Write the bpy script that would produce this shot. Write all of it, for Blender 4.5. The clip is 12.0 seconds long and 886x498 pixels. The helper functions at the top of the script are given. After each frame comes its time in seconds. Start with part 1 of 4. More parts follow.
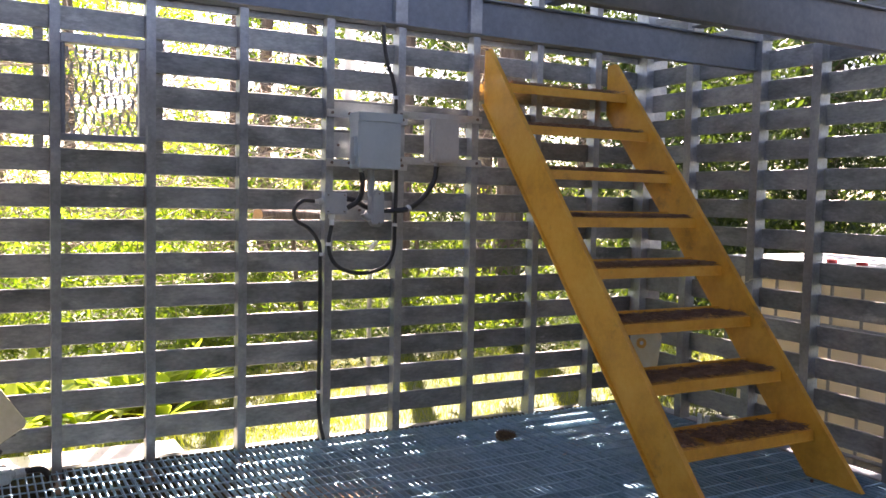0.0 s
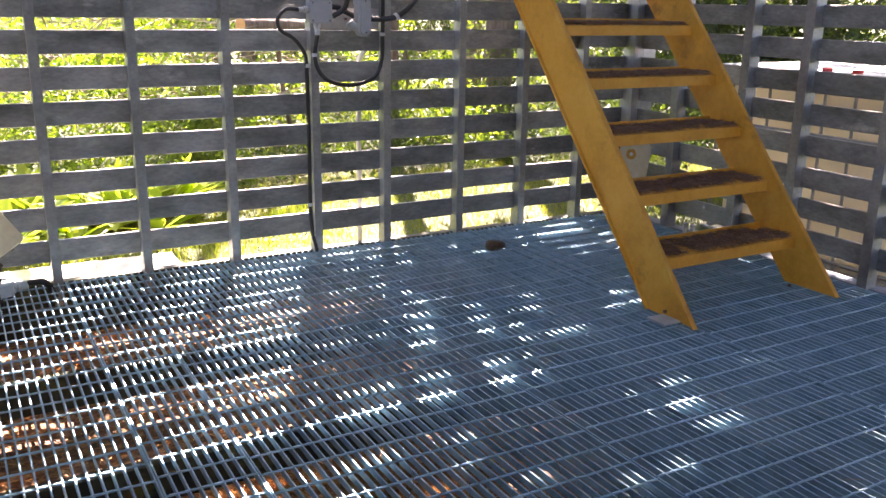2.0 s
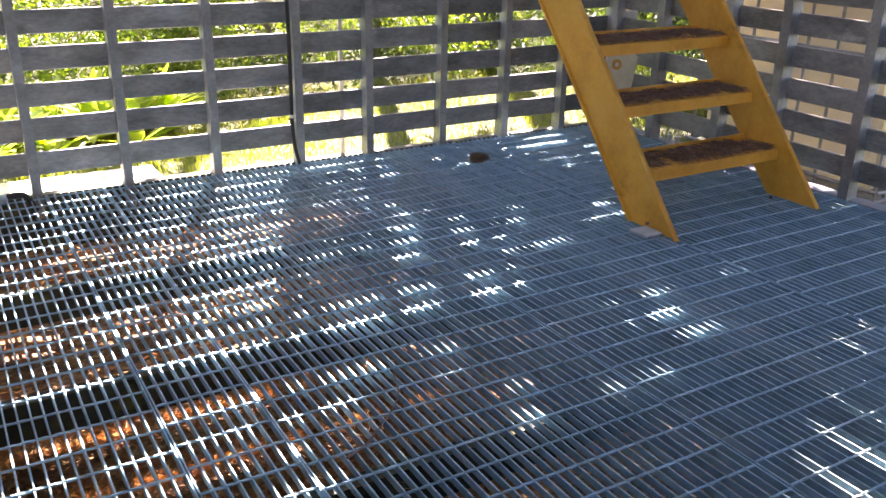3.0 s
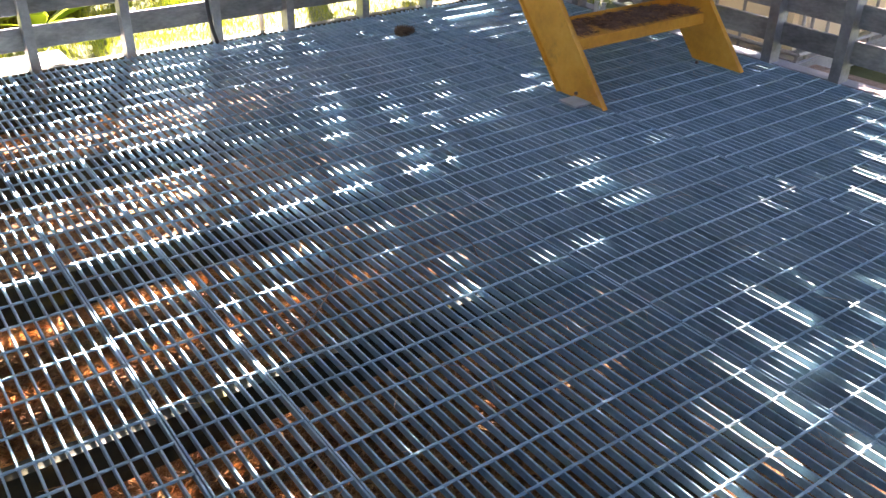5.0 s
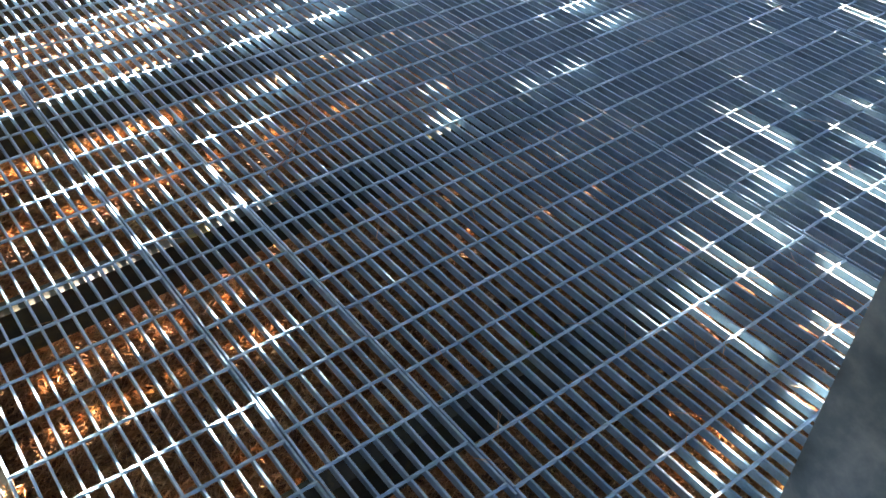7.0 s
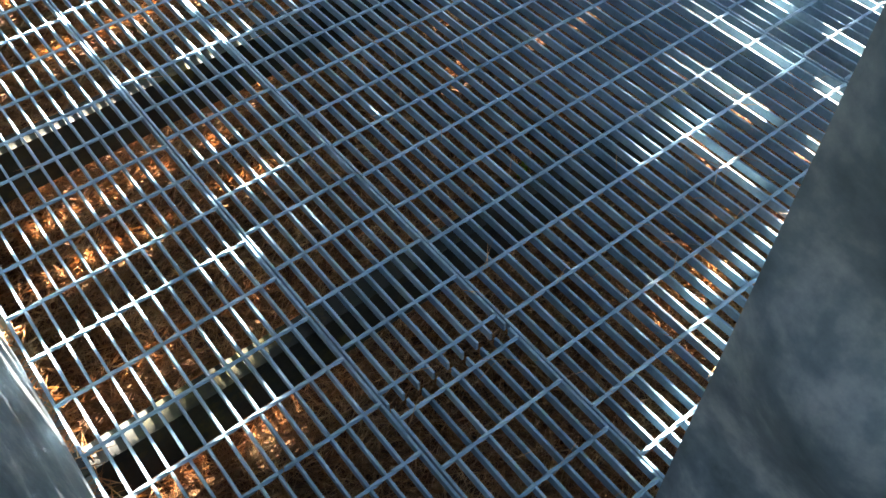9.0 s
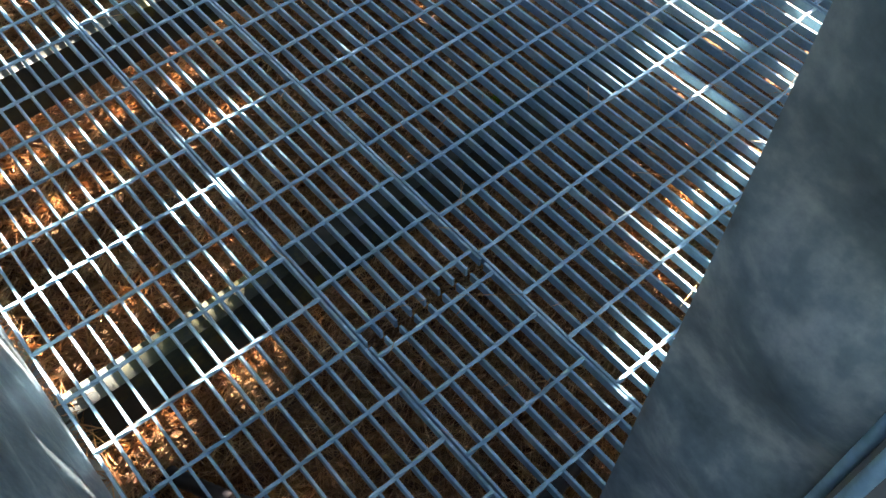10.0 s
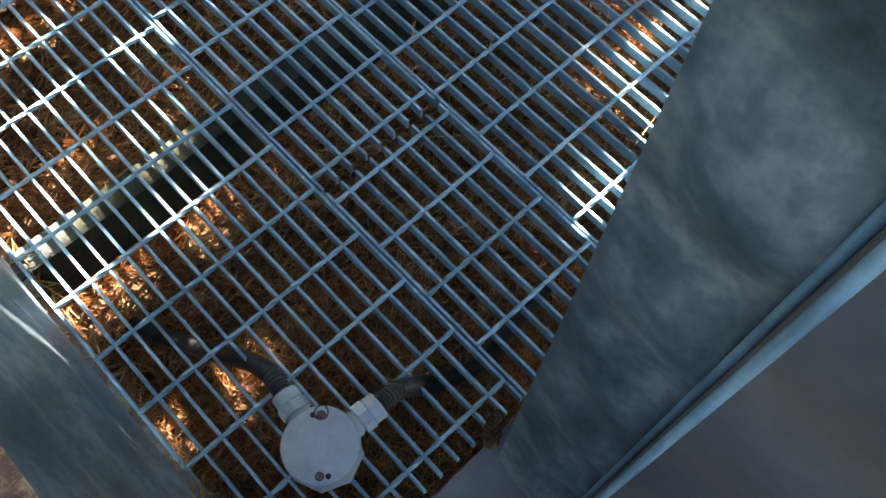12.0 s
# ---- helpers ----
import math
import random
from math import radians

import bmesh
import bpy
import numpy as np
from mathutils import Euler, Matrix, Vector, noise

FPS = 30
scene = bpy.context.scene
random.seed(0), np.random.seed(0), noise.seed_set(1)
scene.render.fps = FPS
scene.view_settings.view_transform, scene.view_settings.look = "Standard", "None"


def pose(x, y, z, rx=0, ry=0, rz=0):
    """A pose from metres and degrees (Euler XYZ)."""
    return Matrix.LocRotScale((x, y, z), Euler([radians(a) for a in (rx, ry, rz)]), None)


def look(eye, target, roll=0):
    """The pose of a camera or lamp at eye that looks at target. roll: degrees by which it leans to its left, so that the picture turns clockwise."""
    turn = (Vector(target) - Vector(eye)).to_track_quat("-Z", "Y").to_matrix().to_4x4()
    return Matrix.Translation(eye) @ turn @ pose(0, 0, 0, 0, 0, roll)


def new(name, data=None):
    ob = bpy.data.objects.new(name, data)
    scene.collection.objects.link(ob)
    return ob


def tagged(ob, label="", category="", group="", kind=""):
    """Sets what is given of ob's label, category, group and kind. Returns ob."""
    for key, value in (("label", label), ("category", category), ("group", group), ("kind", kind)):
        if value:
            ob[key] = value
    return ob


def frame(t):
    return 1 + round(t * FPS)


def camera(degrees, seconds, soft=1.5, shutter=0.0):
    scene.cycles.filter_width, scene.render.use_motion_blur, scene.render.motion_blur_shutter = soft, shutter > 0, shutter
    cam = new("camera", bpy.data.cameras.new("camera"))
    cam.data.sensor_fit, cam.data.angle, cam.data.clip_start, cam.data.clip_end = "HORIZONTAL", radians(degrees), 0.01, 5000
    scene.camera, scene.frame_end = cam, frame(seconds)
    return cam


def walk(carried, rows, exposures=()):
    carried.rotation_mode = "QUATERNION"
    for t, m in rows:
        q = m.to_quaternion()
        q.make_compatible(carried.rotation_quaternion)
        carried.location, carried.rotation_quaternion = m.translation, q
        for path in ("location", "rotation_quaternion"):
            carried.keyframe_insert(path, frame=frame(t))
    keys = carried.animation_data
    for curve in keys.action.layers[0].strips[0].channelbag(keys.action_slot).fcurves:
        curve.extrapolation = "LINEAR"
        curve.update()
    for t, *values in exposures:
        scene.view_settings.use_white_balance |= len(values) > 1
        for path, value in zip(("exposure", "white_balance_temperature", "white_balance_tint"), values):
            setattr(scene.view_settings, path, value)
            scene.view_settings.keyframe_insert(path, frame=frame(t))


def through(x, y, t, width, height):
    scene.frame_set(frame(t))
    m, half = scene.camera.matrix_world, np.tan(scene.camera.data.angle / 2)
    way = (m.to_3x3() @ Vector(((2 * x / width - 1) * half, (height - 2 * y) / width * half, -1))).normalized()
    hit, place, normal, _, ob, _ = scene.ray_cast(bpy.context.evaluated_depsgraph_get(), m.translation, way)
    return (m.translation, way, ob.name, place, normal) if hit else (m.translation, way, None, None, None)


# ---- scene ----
# ---------------------------------------------------------------- camera
cam = camera(54.6, 12.0, soft=1.55)
PATH = [
    (0, (0.04, 0.115, 1.195), (1.004, 1.864, 1.079), 1.2),
    (0.5, (0.04, 0.116, 1.195), (0.971, 1.874, 0.993), 1.2),
    (1, (0.04, 0.115, 1.194), (0.972, 1.856, 0.877), 1.3),
    (1.5, (0.04, 0.116, 1.194), (0.975, 1.828, 0.754), 1.0),
    (2, (0.04, 0.115, 1.194), (0.995, 1.786, 0.651), 0.9),
    (2.5, (0.04, 0.116, 1.194), (0.988, 1.75, 0.537), 0.9),
    (4.5, (0.045, 0.12, 1.192), (1.067, 1.583, 0.29), 0.9),
    (5, (0.046, 0.125, 1.193), (1.071, 1.528, 0.202), 0.8),
    (5.5, (0.048, 0.122, 1.196), (1.039, 1.492, 0.127), 0.1),
    (6, (0.052, 0.122, 1.197), (1.01, 1.449, 0.048), -0.3),
    (6.5, (0.052, 0.121, 1.197), (0.991, 1.386, -0.034), -0.1),
    (7, (0.056, 0.121, 1.191), (0.976, 1.318, -0.12), 0.4),
    (9, (0.08, 0.115, 1.17), (0.833, 1.1, -0.4), -1.0),
    (9.5, (0.08, 0.117, 1.169), (0.823, 1.045, -0.439), -0.8),
    (10, (0.084, 0.12, 1.171), (0.803, 0.97, -0.49), -0.3),
    (10.5, (0.086, 0.123, 1.172), (0.78, 0.903, -0.534), 0.4),
    (11, (0.098, 0.121, 1.167), (0.73, 0.817, -0.598), 0.2),
    (11.5, (0.094, 0.133, 1.174), (0.688, 0.695, -0.652), 3.3),
    (12, (0.094, 0.124, 1.162), (0.666, 0.668, -0.676), 3.3),
]
walk(cam, [(t, look(eye, target, roll)) for t, eye, target, roll in PATH], [(0.0, 3.62, 7350, 34), (2.5, 4.05, 7250, 35), (5.5, 4.35, 7350, 33), (7.0, 4.47, 7350, 31), (9.0, 4.5, 7050, 23), (12.0, 4.65, 6900, 20)])

# ---------------------------------------------------------------- light
SUN_TO = Vector((0.40, 0.917, 1.004)).normalized()   # towards the sun
world = bpy.data.worlds.new("sky_world")
scene.world = world
world.use_nodes = True
wn = world.node_tree.nodes
sky = wn.new("ShaderNodeTexSky")
sky.sky_type = "NISHITA"
sky.sun_disc = False
sky.sun_elevation = math.asin(SUN_TO.z)
sky.sun_rotation = math.atan2(SUN_TO.x, SUN_TO.y)
wn["Background"].inputs[1].default_value = 0.05
world.node_tree.links.new(sky.outputs[0], wn["Background"].inputs[0])

sun_data = bpy.data.lights.new("sun", "SUN")
sun_data.energy = 5.0
sun_data.angle = radians(0.4)
sun_data.color = (1.0, 0.94, 0.84)
sun = new("sun", sun_data)
sun.matrix_world = look(SUN_TO * 40, (0, 0, 0))

# sunlight thrown back by a distant pane east of the platform; it falls through the slats of the shaded wall
GLINT_TO = Vector((1.04, 0.645, 1.0)).normalized()
glint_data = bpy.data.lights.new("window_glint", "SPOT")
glint_data.energy = 1200000
glint_data.color = (1.0, 0.78, 0.6)
glint_data.spot_size = radians(1.43)
glint_data.spot_blend = 0.02
glint_data.shadow_soft_size = 0.12
glint = new("window_glint", glint_data)
glint.matrix_world = look(Vector((3.55, 2.25, 1.8)) + GLINT_TO * 200, (3.55, -0.72, 0.45))


# ---------------------------------------------------------------- materials
def material(name):
    m = bpy.data.materials.new(name)
    m.use_nodes = True
    return m, m.node_tree.nodes, m.node_tree.links, m.node_tree.nodes["Principled BSDF"]


def node(nodes, kind, **props):
    n = nodes.new(kind)
    for k, v in props.items():
        n.inputs[k].default_value = v
    return n


def ramp(nodes, stops):
    r = nodes.new("ShaderNodeValToRGB")
    e = r.color_ramp.elements
    while len(e) < len(stops):
        e.new(0.5)
    for i, (p, c) in enumerate(stops):
        e[i].position = p
        e[i].color = (*c, 1)
    return r


def surface(name, dark, mid, light, scale=8.0, fine=90.0, rough=(0.35, 0.65), metal=0.0, bump=0.1, stretch=(1, 1, 1), vary=0.0, stain=None, stain_at=(0.62, 0.75), bump_scale=None):
    """Mottled surface: broad clouds over fine grain, with a random step from piece to piece and stains of their own colour."""
    m, n, l, b = material(name)
    tc = n.new("ShaderNodeTexCoord")
    mp = n.new("ShaderNodeMapping")
    mp.inputs["Scale"].default_value = stretch
    info = n.new("ShaderNodeObjectInfo")
    shift = n.new("ShaderNodeVectorMath")
    shift.operation = "MULTIPLY_ADD"
    cx = n.new("ShaderNodeCombineXYZ")
    l.new(info.outputs["Random"], cx.inputs[0])
    l.new(info.outputs["Random"], cx.inputs[1])
    shift.inputs[1].default_value = (37.0, 19.0, 0)
    l.new(cx.outputs[0], shift.inputs[0])
    l.new(tc.outputs["Object"], shift.inputs[2])
    l.new(shift.outputs[0], mp.inputs["Vector"])
    a = node(n, "ShaderNodeTexNoise", Scale=scale, Detail=6.0, Roughness=0.6)
    f = node(n, "ShaderNodeTexNoise", Scale=fine, Detail=4.0, Roughness=0.6)
    l.new(mp.outputs[0], a.inputs["Vector"])
    l.new(mp.outputs[0], f.inputs["Vector"])
    mix = n.new("ShaderNodeMath")
    mix.operation = "MULTIPLY_ADD"
    mix.inputs[1].default_value = 0.3
    l.new(f.outputs["Fac"], mix.inputs[0])
    sc = n.new("ShaderNodeMath")
    sc.operation = "MULTIPLY"
    sc.inputs[1].default_value = 0.7
    l.new(a.outputs["Fac"], sc.inputs[0])
    l.new(sc.outputs[0], mix.inputs[2])
    var = n.new("ShaderNodeMath")
    var.operation = "MULTIPLY_ADD"
    var.inputs[1].default_value = vary
    l.new(info.outputs["Random"], var.inputs[0])
    l.new(mix.outputs[0], var.inputs[2])
    sub = n.new("ShaderNodeMath")
    sub.operation = "SUBTRACT"
    sub.inputs[1].default_value = vary / 2
    l.new(var.outputs[0], sub.inputs[0])
    r = ramp(n, [(0.3, dark), (0.5, mid), (0.7, light)])
    l.new(sub.outputs[0], r.inputs[0])
    colour = r.outputs[0]
    if stain:
        s = node(n, "ShaderNodeTexNoise", Scale=scale * 0.7, Detail=8.0, Roughness=0.7)
        off = n.new("ShaderNodeVectorMath")
        off.inputs[1].default_value = (3.1, 7.7, 1.3)
        l.new(mp.outputs[0], off.inputs[0])
        l.new(off.outputs[0], s.inputs["Vector"])
        sr = ramp(n, [(stain_at[0], (0, 0, 0)), (stain_at[1], (1, 1, 1))])
        l.new(s.outputs["Fac"], sr.inputs[0])
        mx = n.new("ShaderNodeMix")
        mx.data_type = "RGBA"
        l.new(sr.outputs[0], mx.inputs[0])
        l.new(colour, mx.inputs[6])
        mx.inputs[7].default_value = (*stain, 1)
        colour = mx.outputs[2]
    l.new(colour, b.inputs["Base Color"])
    rr = n.new("ShaderNodeMapRange")
    rr.inputs["From Min"].default_value, rr.inputs["From Max"].default_value = 0.3, 0.7
    rr.inputs["To Min"].default_value, rr.inputs["To Max"].default_value = rough
    l.new(a.outputs["Fac"], rr.inputs["Value"])
    l.new(rr.outputs[0], b.inputs["Roughness"])
    b.inputs["Metallic"].default_value = metal
    bp = node(n, "ShaderNodeBump", Strength=bump, Distance=0.004)
    l.new(f.outputs["Fac"], bp.inputs["Height"])
    l.new(bp.outputs[0], b.inputs["Normal"])
    return m


def leafy(name, dark, light, through=0.5):
    m, n, l, b = material(name)
    geo = n.new("ShaderNodeNewGeometry")
    tc = n.new("ShaderNodeTexCoord")
    big = node(n, "ShaderNodeTexNoise", Scale=0.9, Detail=2.0)
    l.new(tc.outputs["Object"], big.inputs["Vector"])
    add = n.new("ShaderNodeMath")
    add.operation = "MULTIPLY_ADD"
    add.inputs[1].default_value = 0.6
    l.new(geo.outputs["Random Per Island"], add.inputs[0])
    l.new(big.outputs["Fac"], add.inputs[2])
    r = ramp(n, [(0.45, dark), (1.0, light)])
    l.new(add.outputs[0], r.inputs[0])
    l.new(r.outputs[0], b.inputs["Base Color"])
    b.inputs["Roughness"].default_value = 0.45
    tr = n.new("ShaderNodeBsdfTranslucent")
    yel = n.new("ShaderNodeMix")
    yel.data_type = "RGBA"
    yel.blend_type = "MULTIPLY"
    yel.inputs[0].default_value = 1.0
    l.new(r.outputs[0], yel.inputs[6])
    yel.inputs[7].default_value = (2.0, 1.9, 0.6, 1)
    l.new(yel.outputs[2], tr.inputs["Color"])
    ms = n.new("ShaderNodeMixShader")
    ms.inputs[0].default_value = through
    l.new(b.outputs[0], ms.inputs[1])
    l.new(tr.outputs[0], ms.inputs[2])
    l.new(ms.outputs[0], n["Material Output"].inputs["Surface"])
    return m


GALV = surface("galvanised_slat", (0.115, 0.122, 0.12), (0.25, 0.26, 0.255), (0.45, 0.455, 0.44), scale=6, fine=50, rough=(0.36, 0.62), metal=0.4, bump=0.04, vary=0.14, stain=(0.58, 0.57, 0.55), stain_at=(0.58, 0.72), stretch=(0.7, 1, 1.6))
POST = surface("galvanised_post", (0.2, 0.21, 0.22), (0.33, 0.345, 0.355), (0.5, 0.51, 0.51), scale=6, fine=60, rough=(0.35, 0.55), metal=0.6, bump=0.04, vary=0.1)
PLATE = surface("spangled_plate", (0.07, 0.1, 0.11), (0.2, 0.26, 0.28), (0.5, 0.54, 0.53), scale=17, fine=70, rough=(0.35, 0.55), metal=0.5, bump=0.03, stain=(0.4, 0.4, 0.36), stain_at=(0.6, 0.72))
GRATE = surface("galvanised_grating", (0.17, 0.31, 0.4), (0.27, 0.47, 0.59), (0.42, 0.62, 0.72), scale=9, fine=120, rough=(0.5, 0.75), metal=0.4, bump=0.08, vary=0.15, stain=(0.16, 0.15, 0.13), stain_at=(0.66, 0.8))
BEAM = surface("steel_beam", (0.13, 0.15, 0.18), (0.2, 0.225, 0.26), (0.29, 0.32, 0.35), scale=3, fine=40, rough=(0.45, 0.7), metal=0.4, bump=0.04, vary=0.1)
DULL = surface("dull_grey_post", (0.09, 0.095, 0.095), (0.13, 0.135, 0.135), (0.18, 0.185, 0.18), scale=7, fine=50, rough=(0.5, 0.7), metal=0.3, bump=0.02)
MOSSY = surface("mossy_ledge", (0.12, 0.14, 0.13), (0.27, 0.28, 0.22), (0.42, 0.41, 0.28), scale=14, fine=70, rough=(0.6, 0.85), bump=0.15, stain=(0.5, 0.44, 0.14), stain_at=(0.58, 0.66))
TWIGS = surface("dry_brush", (0.16, 0.12, 0.09), (0.34, 0.28, 0.22), (0.55, 0.48, 0.4), scale=3, fine=40, rough=(0.7, 0.9), bump=0.3)
# base darkened for the shade below the grating; yellow-green stain is growth
UNDER = surface("weathered_shaded_beam", (0.022, 0.027, 0.025), (0.042, 0.05, 0.038), (0.085, 0.09, 0.045), scale=9, fine=60, rough=(0.5, 0.8), metal=0.3, bump=0.1, stain=(0.17, 0.16, 0.035), stain_at=(0.55, 0.7))
YELLOW = surface("yellow_paint", (0.58, 0.26, 0.026), (0.76, 0.37, 0.042), (0.82, 0.46, 0.085), scale=5, fine=45, rough=(0.35, 0.6), bump=0.06, vary=0.1, stain=(0.22, 0.11, 0.03), stain_at=(0.6, 0.78))
NEEDLE = surface("pine_needles", (0.2, 0.085, 0.034), (0.53, 0.29, 0.12), (0.84, 0.62, 0.32), scale=14, fine=160, rough=(0.6, 0.85), bump=0.4)
LITTER = surface("stair_litter", (0.12, 0.07, 0.05), (0.26, 0.16, 0.115), (0.42, 0.3, 0.22), scale=18, fine=160, rough=(0.7, 0.9), bump=0.3)
BED = surface("needle_bed", (0.035, 0.016, 0.009), (0.19, 0.09, 0.042), (0.55, 0.36, 0.16), scale=22, fine=190, rough=(0.75, 0.95), bump=0.8, stretch=(1, 1.7, 1))
ENCL = surface("grey_enclosure", (0.36, 0.42, 0.45), (0.42, 0.49, 0.52), (0.47, 0.53, 0.56), scale=4, fine=70, rough=(0.35, 0.5), bump=0.03)
ENCL_TAN = surface("beige_enclosure", (0.4, 0.38, 0.35), (0.47, 0.45, 0.42), (0.52, 0.5, 0.46), scale=4, fine=70, rough=(0.4, 0.55), bump=0.03)
PVC = surface("grey_pvc", (0.3, 0.33, 0.34), (0.38, 0.4, 0.41), (0.44, 0.46, 0.46), scale=8, fine=90, rough=(0.4, 0.55), bump=0.02)
STRUT = surface("bright_zinc", (0.4, 0.4, 0.39), (0.52, 0.52, 0.5), (0.62, 0.62, 0.6), scale=10, fine=80, rough=(0.35, 0.55), metal=0.5, bump=0.05)
CAST = surface("cast_alloy", (0.36, 0.45, 0.5), (0.47, 0.57, 0.62), (0.6, 0.69, 0.73), scale=22, fine=160, rough=(0.4, 0.6), metal=0.35, bump=0.06, stain=(0.3, 0.34, 0.36))
CABLE = surface("black_cable", (0.012, 0.012, 0.013), (0.02, 0.02, 0.022), (0.035, 0.035, 0.037), scale=12, fine=90, rough=(0.35, 0.5), bump=0.02)
SCREW = surface("rusty_screw", (0.1, 0.07, 0.06), (0.18, 0.13, 0.11), (0.26, 0.2, 0.17), scale=40, fine=200, rough=(0.4, 0.7), metal=0.6, bump=0.1)
CONE = surface("pine_cone", (0.05, 0.028, 0.016), (0.12, 0.075, 0.04), (0.24, 0.17, 0.1), scale=60, fine=300, rough=(0.6, 0.9), bump=0.3)
BARK = surface("bark", (0.07, 0.05, 0.04), (0.16, 0.12, 0.1), (0.27, 0.22, 0.19), scale=9, fine=45, rough=(0.8, 0.95), bump=1.0, stretch=(3, 3, 0.6))
SOIL = surface("ground_cover", (0.018, 0.032, 0.008), (0.038, 0.055, 0.012), (0.09, 0.088, 0.026), scale=0.9, fine=30, rough=(0.8, 0.95), bump=0.6)
CONCRETE = surface("pale_concrete", (0.38, 0.36, 0.32), (0.5, 0.48, 0.43), (0.6, 0.58, 0.53), scale=3, fine=60, rough=(0.7, 0.9), bump=0.2)
TANK = surface("tank_plastic", (0.72, 0.68, 0.58), (0.8, 0.77, 0.68), (0.86, 0.83, 0.75), scale=1.5, fine=20, rough=(0.4, 0.55), bump=0.02)
tn, tl = TANK.node_tree.nodes, TANK.node_tree.links
glow = tn.new("ShaderNodeBsdfTranslucent")
glow.inputs["Color"].default_value = (0.9, 0.82, 0.64, 1)
both = tn.new("ShaderNodeMixShader")
both.inputs[0].default_value = 0.6
tl.new(tn["Principled BSDF"].outputs[0], both.inputs[1])
tl.new(glow.outputs[0], both.inputs[2])
tl.new(both.outputs[0], tn["Material Output"].inputs["Surface"])
WHITE = surface("white_plastic", (0.6, 0.63, 0.66), (0.7, 0.73, 0.76), (0.8, 0.82, 0.84), scale=6, fine=40, rough=(0.3, 0.45), bump=0.15)
LENS = surface("lamp_lens", (0.62, 0.55, 0.35), (0.72, 0.66, 0.46), (0.8, 0.76, 0.6), scale=5, fine=40, rough=(0.12, 0.25), bump=0.02, stain=(0.5, 0.26, 0.04), stain_at=(0.7, 0.75))
SPOT_RING = surface("orange_emitter", (0.45, 0.2, 0.02), (0.6, 0.3, 0.04), (0.7, 0.42, 0.08), scale=30, fine=120, rough=(0.3, 0.5), bump=0.02)
RED = surface("red_plastic", (0.4, 0.02, 0.02), (0.5, 0.03, 0.03), (0.55, 0.06, 0.05), scale=10, fine=80, rough=(0.4, 0.5), bump=0.02)
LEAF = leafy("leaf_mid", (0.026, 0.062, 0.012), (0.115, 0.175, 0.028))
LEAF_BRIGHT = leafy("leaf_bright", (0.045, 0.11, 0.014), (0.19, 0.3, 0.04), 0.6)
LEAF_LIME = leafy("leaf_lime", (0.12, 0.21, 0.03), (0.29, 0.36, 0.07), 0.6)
# darker, less translucent leaf copy with shade put into its colour
LEAF_SHADED = leafy("leaf_shaded", (0.012, 0.03, 0.012), (0.045, 0.08, 0.02), 0.28)
GRASS = leafy("grass_blade", (0.04, 0.08, 0.015), (0.15, 0.17, 0.035), 0.5)


